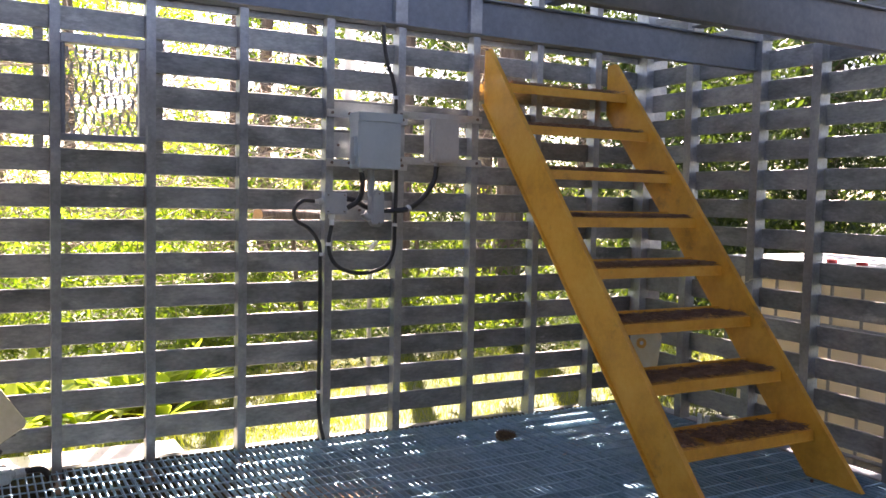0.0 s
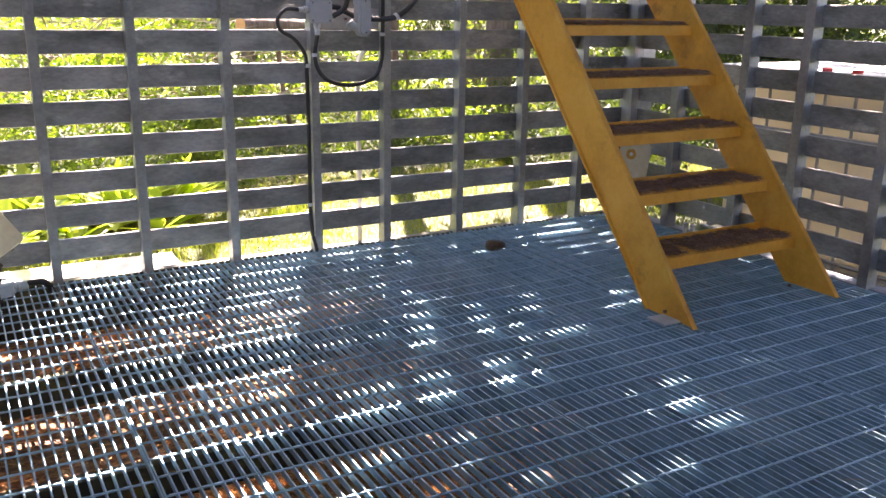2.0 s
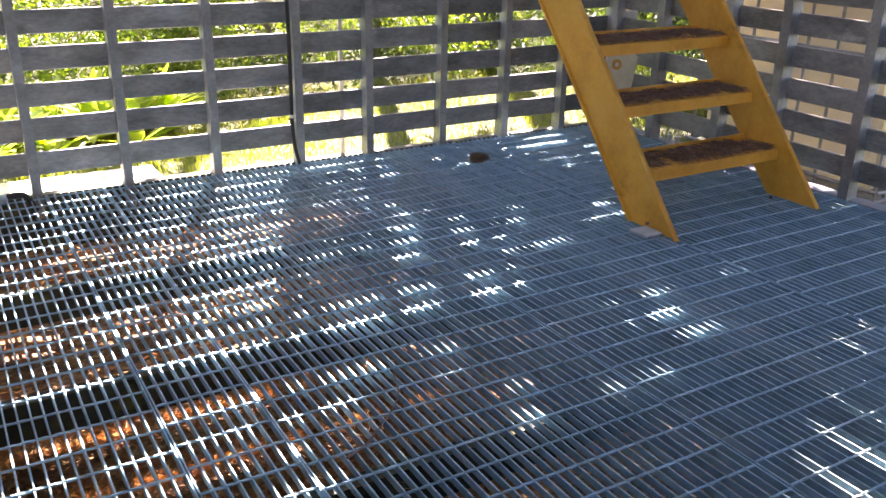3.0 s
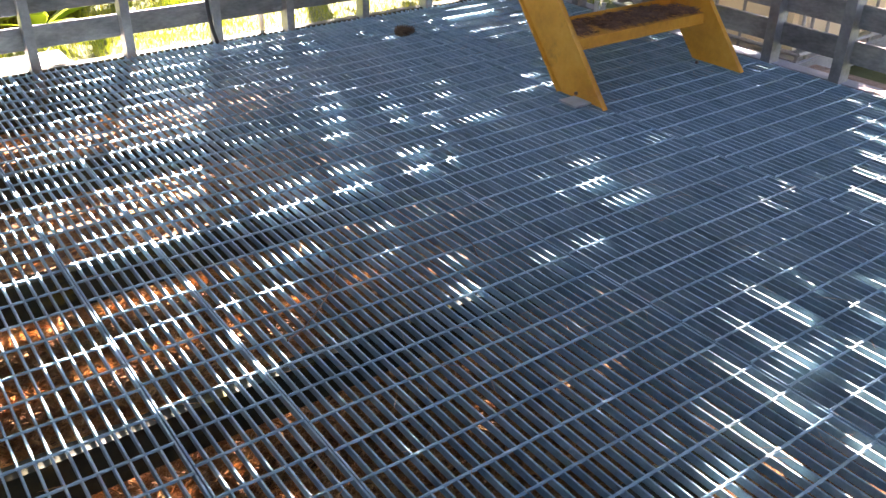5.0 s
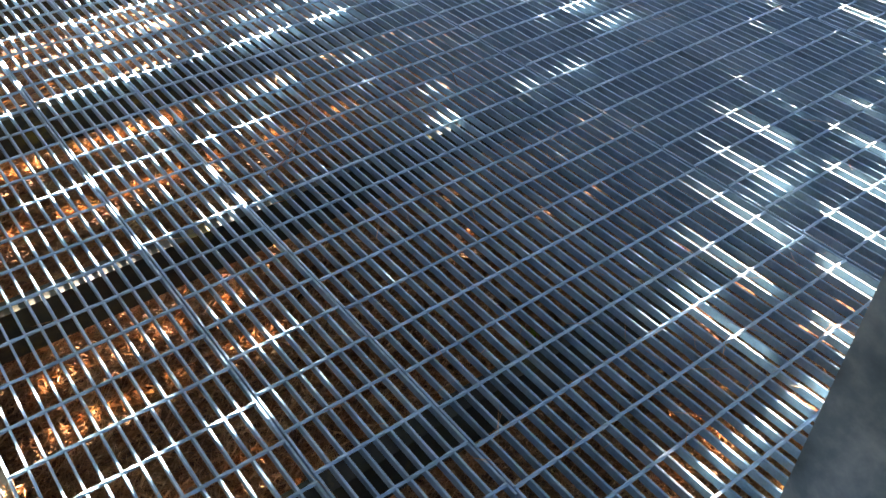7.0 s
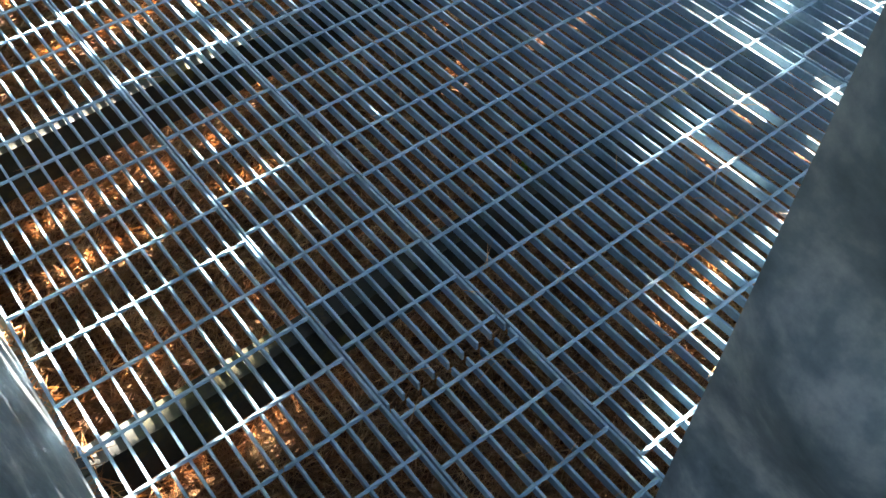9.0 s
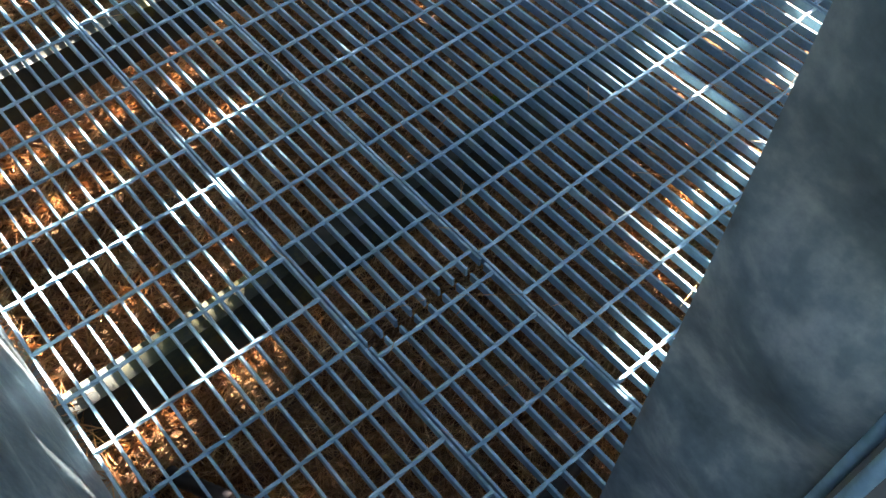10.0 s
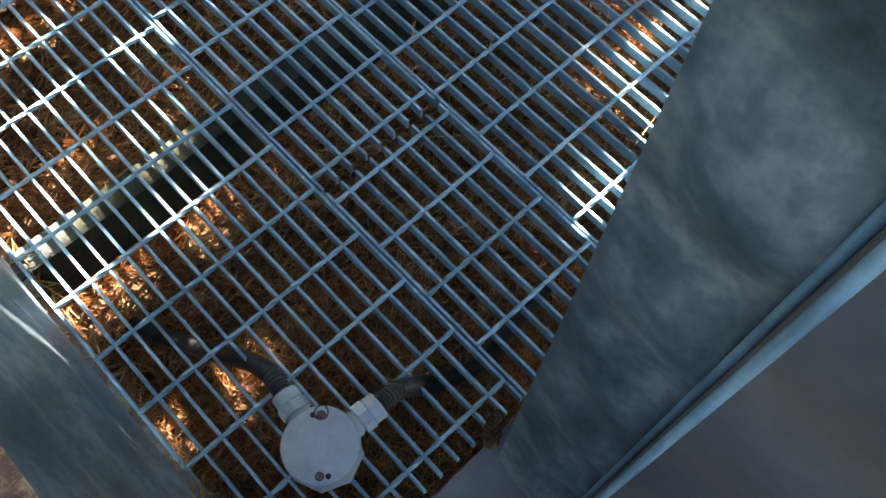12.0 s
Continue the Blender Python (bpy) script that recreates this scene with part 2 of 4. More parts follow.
# ---------------------------------------------------------------- mesh tools
class Shape:
    """Vertices and faces of one mesh, put together from simple shaped pieces."""

    def __init__(self):
        self.v, self.f = [], []

    def add(self, verts, faces):
        n = len(self.v)
        self.v += [tuple(p) for p in verts]
        self.f += [tuple(i + n for i in q) for q in faces]
        return self

    def loft(self, rings, caps=True):
        k = len(rings[0])
        verts = [p for ring in rings for p in ring]
        faces = [(a * k + i, a * k + (i + 1) % k, (a + 1) * k + (i + 1) % k, (a + 1) * k + i) for a in range(len(rings) - 1) for i in range(k)]
        if caps:
            faces += [tuple(range(k))[::-1], tuple((len(rings) - 1) * k + i for i in range(k))]
        return self.add(verts, faces)

    def box(self, lo, hi, c=0.0):
        """A box whose edges along its longest side are cut by c."""
        size = [b - a for a, b in zip(lo, hi)]
        ax = size.index(max(size))
        u, w = [i for i in range(3) if i != ax]
        if ax == 1:
            u, w = w, u
        prof = [(lo[u] + c, lo[w]), (hi[u] - c, lo[w]), (hi[u], lo[w] + c), (hi[u], hi[w] - c), (hi[u] - c, hi[w]), (lo[u] + c, hi[w]), (lo[u], hi[w] - c), (lo[u], lo[w] + c)] if c else [(lo[u], lo[w]), (hi[u], lo[w]), (hi[u], hi[w]), (lo[u], hi[w])]
        rings = []
        for end in (lo[ax], hi[ax]):
            ring = []
            for a, b in prof:
                p = [0, 0, 0]
                p[ax], p[u], p[w] = end, a, b
                ring.append(tuple(p))
            rings.append(ring)
        return self.loft(rings)

    def prism(self, outline, ax, a, b):
        """A flat outline drawn out along an axis; the outline gives the other two coordinates in order."""
        rings = []
        for end in (a, b):
            ring = []
            for p in outline:
                q = list(p)
                q.insert(ax, end)
                ring.append(tuple(q))
            rings.append(ring)
        return self.loft(rings)

    def tube(self, points, r, n=10, rib=0.0, caps=True):
        pts = [Vector(p) for p in points]
        rings, side = [], None
        for i, p in enumerate(pts):
            d = (pts[min(i + 1, len(pts) - 1)] - pts[max(i - 1, 0)]).normalized()
            if side is None:
                side = d.orthogonal().normalized()
            side = (side - d * side.dot(d)).normalized()
            up = d.cross(side)
            rad = (r[i] if isinstance(r, (list, tuple)) else r) * (1 + (rib if i % 2 else 0))
            rings.append([tuple(p + (side * math.cos(2 * math.pi * k / n) + up * math.sin(2 * math.pi * k / n)) * rad) for k in range(n)])
        return self.loft(rings, caps)

    def mesh(self, name, mat, angle=35):
        me = bpy.data.meshes.new(name)
        me.from_pydata(self.v, [], self.f)
        bm = bmesh.new()
        bm.from_mesh(me)
        if len(bm.faces) < 20000:
            bmesh.ops.recalc_face_normals(bm, faces=bm.faces)
        bm.to_mesh(me)
        bm.free()
        me.materials.append(mat)
        me.polygons.foreach_set("use_smooth", [True] * len(me.polygons))
        me.set_sharp_from_angle(angle=radians(angle))
        return me


def part(name, shape, mat, parent, label="", at=None):
    """One mesh object, a part of its parent; shape is a Shape or a mesh to share."""
    me = shape.mesh(name, mat) if isinstance(shape, Shape) else shape
    ob = new(name, me)
    ob.parent = parent
    if at is not None:
        ob.matrix_basis = at
    return tagged(ob, label)


def thing(name, label, category, at=(0, 0, 0), group="", kind=""):
    ob = new(name)
    ob.empty_display_size = 0.05
    ob.location = at
    return tagged(ob, label, category, group, kind)


def smooth_path(points, steps=8):
    """Points along a smooth curve through those given."""
    p = [Vector(q) for q in points]
    p = [p[0] * 2 - p[1]] + p + [p[-1] * 2 - p[-2]]
    out = []
    for i in range(1, len(p) - 2):
        a, b, c, d = p[i - 1 : i + 3]
        for k in range(steps):
            t = k / steps
            out.append(0.5 * (2 * b + (c - a) * t + (2 * a - 5 * b + 4 * c - d) * t * t + (3 * b - a - 3 * c + d) * t ** 3))
    return out + [p[-2]]


def leaf_mesh(name, mat, spots, size, rng, droop=0.3, narrow=0.45):
    """Many small folded leaves at the spots (rows of x, y, z), each one an island of its own."""
    n = len(spots)
    d = rng.normal(size=(n, 3))
    d[:, 2] -= droop
    d /= np.linalg.norm(d, axis=1)[:, None]
    s = np.cross(d, rng.normal(size=(n, 3)))
    s /= np.linalg.norm(s, axis=1)[:, None]
    u = np.cross(d, s)
    ln = size * rng.uniform(0.6, 1.4, (n, 1))
    w = ln * narrow * rng.uniform(0.8, 1.2, (n, 1))
    base = spots - d * ln / 2
    v = np.stack([base, base + d * ln * 0.45 + s * w / 2 + u * w * 0.2, base + d * ln, base + d * ln * 0.45 - s * w / 2 + u * w * 0.2], 1).reshape(-1, 3)
    i = np.arange(n) * 4
    faces = np.concatenate([np.stack([i, i + 1, i + 2], 1), np.stack([i, i + 2, i + 3], 1)])
    me = bpy.data.meshes.new(name)
    me.from_pydata(v.tolist(), [], faces.tolist())
    me.materials.append(mat)
    return me


def clumps(rng, centres, radii, each, squash=1.0):
    """Leaf places in uneven clumps round the centres, denser near their outsides."""
    out = []
    for c, r in zip(centres, radii):
        p = rng.normal(size=(each, 3))
        p /= np.linalg.norm(p, axis=1)[:, None]
        p *= r * rng.uniform(0.25, 1.0, (each, 1)) ** 0.5
        p[:, 2] *= squash
        out.append(p + c)
    return np.concatenate(out)


# ---------------------------------------------------------------- setting: ground and floor edge
GROUND = -0.26
ground = Shape().add([(-400, -400, GROUND - 0.02), (400, -400, GROUND - 0.02), (400, 400, GROUND - 0.02), (-400, 400, GROUND - 0.02)], [(0, 1, 2, 3)])
tagged(part("ground", ground, SOIL, None), "mossy woodland ground with short yellowish grass", "ground", kind="structure")

rng = np.random.default_rng(4)
bed = Shape()
NX, NY = 60, 70
for j in range(NY + 1):
    for i in range(NX + 1):
        x, y = -0.35 + 4.1 * i / NX, -0.4 + 4.75 * j / NY
        bed.v.append((x, y, GROUND + 0.012 + 0.02 * noise.noise((x * 4, y * 4, 0)) + 0.01 * noise.noise((x * 15, y * 15, 3))))
bed.f = [(j * (NX + 1) + i, j * (NX + 1) + i + 1, (j + 1) * (NX + 1) + i + 1, (j + 1) * (NX + 1) + i) for j in range(NY) for i in range(NX)]
bed_ob = tagged(part("needle_bed", bed, BED, None), "thick brown pine needle litter lying under the grating", "needle litter", kind="stuff")


def needle_mesh(name, spots, rng, length=(0.05, 0.1), wide=0.0008, lift=0.35, bow=0.005, mat=None):
    n = len(spots)
    a = rng.uniform(0, 2 * math.pi, n)
    d = np.stack([np.cos(a), np.sin(a), rng.uniform(-lift, lift, n)], 1)
    side = np.stack([-np.sin(a), np.cos(a), rng.uniform(-0.6, 0.6, n)], 1)
    ln = rng.uniform(*length, (n, 1))
    bend = np.stack([np.zeros(n), np.zeros(n), rng.uniform(0.0, bow, n)], 1)
    v = np.stack([spots - d * ln / 2, spots + side * wide + bend, spots + d * ln / 2, spots - side * wide + bend], 1).reshape(-1, 3)
    i = np.arange(n) * 4
    me = bpy.data.meshes.new(name)
    me.from_pydata(v.tolist(), [], np.concatenate([np.stack([i, i + 1, i + 2], 1), np.stack([i, i + 2, i + 3], 1)]).tolist())
    me.materials.append(mat or NEEDLE)
    return me


spots = np.concatenate([rng.uniform((-0.1, 0.1, 0), (1.3, 2.6, 0), (42000, 3)), rng.uniform((-0.1, 0.1, 0), (3.5, 4.2, 0), (20000, 3))])
spots[:, 2] = GROUND + 0.03 + rng.uniform(0, 0.018, len(spots))
tagged(part("fallen_needles", needle_mesh("fallen_needles", spots, rng), NEEDLE, bed_ob, "loose fallen pine needles"), kind="stuff")

slab = Shape().box((-2.5, 4.3, GROUND - 0.02), (1.05, 5.1, GROUND + 0.05), 0.01)
tagged(part("pavement", slab, CONCRETE, None), "sunlit pale concrete apron along the slatted wall", "pavement", kind="structure")

# ---------------------------------------------------------------- setting: slatted walls
PITCH, FIRST, TALL, SLAT_H, SLAT_T = 0.150, 0.178, 16, 0.100, 0.014


def slat_shape(length):
    return Shape().box((0, 0, -SLAT_H), (length, SLAT_T, 0), 0.003)


def post_shape(width, depth, height):
    """A cold-formed channel post: web and two returned flanges, with the open side at the back."""
    t = 0.006
    o = [(0, 0), (width, 0), (width, depth), (width - 0.012, depth), (width - 0.012, depth - t), (width - t, depth - t), (width - t, t), (t, t), (t, depth - t), (0.012, depth - t), (0.012, depth), (0, depth)]
    return Shape().prism(o, 2, -0.2, height)


SLATS = {}


def slat_mesh(length):
    key = round(length, 3)
    if key not in SLATS:
        SLATS[key] = slat_shape(key).mesh("slat", GALV)
    return SLATS[key]


def slatted_wall(name, label, origin, turn, posts, post_w=0.04, post_d=0.07, skip=(), tall=TALL):
    """Posts along a line, with slats let in between them near their backs. Posts are given by where they start along the line."""
    wall = thing(name, label, "wall", kind="structure")
    base = pose(*origin, 0, 0, turn)
    pm = post_shape(post_w, post_d, FIRST + PITCH * tall).mesh("post", POST)
    r = random.Random(name)
    for p in posts:
        part("post", pm, POST, wall, "", base @ pose(p, 0, 0))
    for bay, (a, b) in enumerate(zip(posts, posts[1:])):
        me = slat_mesh(b - a - post_w)
        for k in range(tall):
            if (bay, k) in skip:
                continue
            part("slat", me, GALV, wall, "", base @ pose(a + post_w, post_d - SLAT_T - 0.004 + r.uniform(-0.001, 0.001), FIRST + PITCH * k + r.uniform(-0.002, 0.002), r.uniform(-0.8, 0.8), r.uniform(-0.15, 0.15), 0))
    return wall


def ribbed_sheet(fixed, a, b, z0, z1, depth=0.009):
    """A pressed sheet from a to b along its wall, with shallow rounded ribs lying across it at the slats' pitch; fixed(u, out, z) places a point."""
    sh = Shape()
    rows, cols = int((z1 - z0) / 0.0125), 10
    for j in range(rows + 1):
        z = z0 + (z1 - z0) * j / rows
        ph = ((z - FIRST) / PITCH) % 1.0
        wave = depth * (0.5 - 0.5 * math.cos(2 * math.pi * ph))
        for i in range(cols + 1):
            u = i / cols
            sh.v.append(fixed(a + (b - a) * u, wave * (1.0 - u ** 3) * min(1.0, u / 0.5), z))
    k = cols + 1
    sh.f = [(j * k + i, j * k + i + 1, (j + 1) * k + i + 1, (j + 1) * k + i) for j in range(rows) for i in range(cols)]
    return sh


A_POSTS = [-0.93, -0.50, -0.065, 0.335, 0.722, 1.135, 1.560, 1.945, 2.385, 2.795, 3.205, 3.56]
A_FRONT = 4.075
wall_a = slatted_wall("wall_north", "galvanised steel wall of horizontal slats between channel posts", (0, A_FRONT, 0), 0, A_POSTS, skip={(3, 9), (3, 10), (3, 11)}, tall=27)
B_FRONT = 3.53
wall_b = slatted_wall("wall_east", "grey galvanised slatted wall with channel posts, in shade", (B_FRONT, 0, 0), -90, [-4.06, -3.69, -3.22, -2.87, -2.42, -2.07, -1.66, -1.22, -0.8, -0.4, -0.16], post_w=0.05, tall=27)
C_FACE = -0.035
wall_c = slatted_wall("wall_west", "galvanised slatted wall close beside the grating edge", (C_FACE, 0, 0), 90, [-0.2, 0.28, 0.69, 1.1, 1.51, 1.92, 2.33, 2.74, 3.15, 3.56, 4.0], skip={(b, k) for b in (1, 2) for k in range(4)})
part("ribbed_sheet", ribbed_sheet(lambda y, q, z: (C_FACE + 0.012 + q, y, z), 1.1, -0.05, 0.004, 0.66, 0.012), PLATE, wall_c, "mottled sheet with rounded ribs")
part("sheet_flange", Shape().box((C_FACE + 0.001, 0.22, -0.004), (-0.006, 0.47, 0.003), 0.001), PLATE, wall_c, "flat foot flange littered with needles")
wall_d = slatted_wall("wall_south", "galvanised slatted wall along the entrance side", (3.62, 0.205, 0), 180, [0.0, 0.4, 0.8, 1.2, 1.6, 2.0, 2.4, 2.8, 3.21])
wall_e = thing("wall_entry", "short galvanised return wall with ribbed face at the entrance", "wall", kind="structure")
part("web_plate", Shape().box((0.306, 0.05, -0.014), (0.36, 0.2, 2.6), 0.001), PLATE, wall_e, "mottled galvanised plate")
part("ribbed_sheet", ribbed_sheet(lambda y, q, z: (0.3045 - q, y, z), 0.06, 0.2, -0.012, 2.55, 0.022), PLATE, wall_e, "mottled sheet with rounded ribs")
LEAN = 0.027   # the edge post leans a little towards the grating
post_at = lambda z: [(x, y + LEAN * z, z) for x, y in ((0.27, -0.02), (0.27, 0.074), (0.276, 0.081), (0.3035, 0.081), (0.3035, -0.02))]
part("post", Shape().loft([post_at(-0.014), post_at(2.6)]), DULL, wall_e, "dull grey post with a rounded edge")
for bx, by, br in ((0.2905, 0.084, 0.003), (0.271, 0.076, 0.0036)):
    part("edge_bead", Shape().tube([(bx, by - LEAN * 0.013, -0.013), (bx, by + LEAN * 2.6, 2.6)], br, 12), GRATE, wall_e, "rounded bright galvanised edge")
wall_f = slatted_wall("wall_back", "galvanised slatted wall behind the entrance", (0.40, -0.2, 0), 180, [0.0, 0.46])

# base rails, run down to the ground to block side light, and corner post
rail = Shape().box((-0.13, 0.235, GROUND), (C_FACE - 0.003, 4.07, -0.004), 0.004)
part("base_rail", rail, UNDER, wall_c, "weathered base channel, darkened for shade, with pine needles on it")
ledge = Shape().box((C_FACE - 0.02, 0.235, -0.05), (-0.012, 4.05, -0.04), 0.001)
part("base_ledge", ledge, MOSSY, wall_c, "narrow weathered ledge under the grating edge")
corner = Shape().box((3.60, 4.06, -0.2), (3.74, 4.16, 2.3), 0.005)
part("corner_post", corner, POST, wall_a, "wide galvanised corner post")
# out-of-view rail added to stop the glint at this height
part("upper_rail", Shape().box((3.602, 0.3, 2.37), (3.63, 4.0, 2.5), 0.004), BEAM, wall_b)
part("base_rail", Shape().box((3.55, 0.25, GROUND), (3.64, 4.05, -0.006), 0.004), BEAM, wall_b)
part("base_rail", Shape().box((-0.03, 4.115, GROUND), (3.59, 4.17, -0.012), 0.004), UNDER, wall_a)

# entrance plate in front of the grating
plate = Shape().box((-0.03, -0.2, -0.03), (3.55, 0.222, -0.014), 0.002)
tagged(part("threshold_plate", plate, BEAM, None), "flat galvanised plate at the entrance edge of the grating", "floor plate", kind="structure")

# added plate that keeps light from getting in under the grating
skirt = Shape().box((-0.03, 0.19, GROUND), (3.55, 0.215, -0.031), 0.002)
tagged(part("trim", skirt, UNDER, None), "weathered skirt plate added under the entrance edge to block light", "trim", kind="structure")

# ---------------------------------------------------------------- setting: beams and deck above
def beam_shape(length, height, flange=0.075, t=0.007):
    h, w = height, flange
    o = [(0, 0), (w, 0), (w, t), (w / 2 + t / 2, t), (w / 2 + t / 2, h - t), (w, h - t), (w, h), (0, h), (0, h - t), (w / 2 - t / 2, h - t), (w / 2 - t / 2, t), (0, t)]
    return Shape().prism(o, 0, 0, length)


ceiling = thing("ceiling_frame", "dark steel beams carrying the deck overhead", "ceiling frame", kind="structure")
for y, z, x0, tall in ((3.19, 1.875, -0.6, 0.15), (2.36, 1.84, -0.6, 0.17), (1.55, 1.86, -0.1, 0.17), (0.75, 1.86, -0.1, 0.17)):
    b = part("beam", beam_shape(3.53 - x0 - 0.002, tall, 0.05), BEAM, ceiling, "dark blue-grey steel beam", pose(x0, y, z))
    if y > 3:
        for x in (1.50, 1.84):
            part("stiffener", Shape().box((x - x0, -0.006, 0.004), (x - x0 + 0.055, 0.03, 0.24), 0.002), POST, b, "pale galvanised stiffener")
        part("clamp", Shape().box((1.84 - x0 - 0.006, -0.012, 0.146), (1.84 - x0 + 0.062, -0.008, 0.165)), RED, b, "red marking tape")
part("cross_beam", Shape().box((2.2, 2.45, 2.035), (2.27, 3.18, 2.13), 0.004), BEAM, ceiling)
part("cross_beam", Shape().box((3.05, 2.45, 2.035), (3.12, 3.18, 2.13), 0.004), POST, ceiling)
part("top_rail", Shape().box((-0.6, 4.085, 2.06), (3.6, 4.135, 2.14), 0.004), BEAM, ceiling)
# unseen boards; their lengths are set by which rays must be blocked
roof = Shape()
for i in range(4, 14):   # open to the sky over the entrance
    wide = 3.52 if i < 10 else 2.6 if i < 13 else 1.46
    roof.box((-0.25, -0.43 + i * 0.205, 2.03), (wide, -0.43 + i * 0.205 + (0.175 if i == 12 else 0.197), 2.06), 0.003)
tagged(part("ceiling", roof, BEAM, None), "dark deck boards overhead, out of view, laid to shape the light", "ceiling", kind="structure")

# beams under the grating
support = thing("floor_frame", "weathered steel channels carrying the grating", "floor frame", kind="structure")
# channels nearly black: shade is put into their base colour
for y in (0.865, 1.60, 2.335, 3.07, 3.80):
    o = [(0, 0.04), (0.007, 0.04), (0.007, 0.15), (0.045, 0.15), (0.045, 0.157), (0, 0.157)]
    part("channel", Shape().prism([(a + y, b - 0.19) for a, b in o], 0, -0.03, 3.55), UNDER, support, "weathered green-grey steel channel with shade in its colour")

# ---------------------------------------------------------------- grating floor
BAR, ROD = 0.0302, 0.1016
floor_group = "grating panels of the floor"


def grating_panel(x0, x1, y0, y1, rod_at):
    """Bearing bars along y, twisted cross rods along x let into their tops, and a band at each end."""
    p = thing("grating_panel", "blue-grey galvanised bar grating panel strewn with pine needles", "floor grating", (x0, y0, 0), floor_group, "structure")
    length, width = y1 - y0, x1 - x0
    n = max(2, round(width / BAR))
    step = (width - 0.006) / n
    bar = Shape().box((-0.0024, 0, -0.022), (0.0024, length, -0.0015), 0.0008).mesh("bearing_bar", GRATE)
    for i in range(n + 1):
        part("bearing_bar", bar, GRATE, p, "", pose(0.003 + i * step, 0, random.uniform(-0.0006, 0.0006)))
    rod = Shape()
    rings = []
    for k in range(int(width / 0.012) + 2):
        x = min(0.002 + k * 0.012, width - 0.002)
        a = k * 0.5
        rings.append([(x, 0.0039 * math.cos(a + j * math.pi / 2), 0.0039 * math.sin(a + j * math.pi / 2)) for j in range(4)])
    rod.loft(rings)
    rod = rod.mesh("cross_rod", GRATE)
    k0 = math.ceil((y0 + 0.006 - rod_at) / ROD)
    y = rod_at + k0 * ROD
    while y < y1 - 0.004:
        part("cross_rod", rod, GRATE, p, "", pose(0, y - y0 + random.uniform(-0.001, 0.001), -0.0018))
        y += ROD
    return p


PANELS = [
    (-0.0136, 0.3850, 0.232, 4.07, 0.978), (0.3870, 0.6280, 0.665, 4.07, 0.790), (0.3870, 0.6280, 0.232, 0.655, 0.634),
    (0.6290, 1.548, 0.232, 4.07, 0.471), (1.553, 2.464, 0.232, 4.07, 0.480), (2.469, 3.380, 0.232, 4.07, 0.464), (3.385, 3.52, 0.232, 4.07, 0.476),
]
for spec in PANELS:
    grating_panel(*spec)

# ---------------------------------------------------------------- yellow steel stair
stair = thing("stair", "yellow painted steel stair with channel stringers, littered with brown needles", "stair", (2.446, 2.336, 0))
X0, X1 = 2.446, 3.285
OUT = [(2.336, 0.004), (2.607, 0.004), (4.060, 1.70), (4.060, 1.985), (3.995, 1.985)]


def stringer(x, side):
    """A channel: a web plate with flanges along its front and back edges, turned outwards."""
    s = Shape()
    out = [(y - 2.336, z) for y, z in OUT]
    t, w = 0.008, 0.024
    s.prism(out, 0, x, x + t * side)
    for a, b in ((out[0], out[4]), (out[1], out[2])):
        d = Vector((b[0] - a[0], b[1] - a[1])).normalized()
        nrm = Vector((d.y, -d.x)) * 0.008
        if a == out[1]:
            nrm = -nrm
        s.prism([(a[0], a[1]), (b[0], b[1]), (b[0] + nrm.x, b[1] + nrm.y), (a[0] + nrm.x, max(0.004, a[1] + nrm.y))], 0, x - 0.001 * side, x + w * side)
    return s


part("stringer", stringer(0.008, -1), YELLOW, stair)
part("stringer", stringer(X1 - X0 - 0.008, 1), YELLOW, stair)
TW = X1 - X0 - 0.020
tread = Shape()
tread.prism([(0, -0.048), (0.004, -0.048), (0.006, -0.006), (0.205, -0.006), (0.207, 0.022), (0.213, 0.022), (0.212, -0.02), (0.203, -0.02), (0.202, -0.011), (0.012, -0.011), (0.01, -0.044), (0.01, -0.052), (0, -0.052)], 0, 0, TW)
tread = tread.mesh("tread", YELLOW)
nrng = np.random.default_rng(11)
for k in range(8):
    z, y = 0.224 + 0.2262 * k, 2.572 + 0.1868 * k
    tr = part("tread", tread, YELLOW, stair, "", pose(0.010, y - 2.336, z))
    n = int(2100 * (1.0 if k < 6 else 0.7))
    sp = nrng.uniform((0.02, 0.015, 0.0), (TW - 0.02, 0.2, 0.014), (n, 3))
    keep = np.array([noise.noise((q[0] * 7 + k * 5, q[1] * 9, k)) > -0.42 for q in sp])
    sp = sp[keep]
    sp[:, 2] -= 0.002
    tagged(part("needle_litter", needle_mesh("needle_litter", sp, nrng, (0.03, 0.07), 0.0014, 0.25, mat=LITTER), LITTER, tr, "brown pine needle litter"), kind="stuff")
for x in (0.05, TW - 0.03):
    part("bolt", Shape().tube([(x - 0.06, 0.16, 0.03), (x - 0.068, 0.16, 0.03)], 0.008, 6), SCREW, stair)
foot = Shape().box((2.36, 2.42, 0.003), (2.48, 2.52, 0.011), 0.002)
tagged(part("foot_plate", foot, CAST, None), "small grey plate under the stair foot on the grating", "plate")

# ---------------------------------------------------------------- mesh window in the north wall
win = thing("window_1", "steel framed opening covered with expanded metal mesh", "window", (0.36, A_FRONT, 1.41), kind="structure")
FW, FH = 0.3605, 0.448
part("frame", Shape().box((0.0165, -0.012, 0.0), (FW, 0.05, 0.03), 0.003), BEAM, win)
part("frame", Shape().box((0.0165, -0.012, FH - 0.04), (FW, 0.05, FH), 0.003), POST, win)
part("frame", Shape().box((0.0165, -0.012, 0.031), (0.033, 0.05, FH - 0.041), 0.003), BEAM, win)
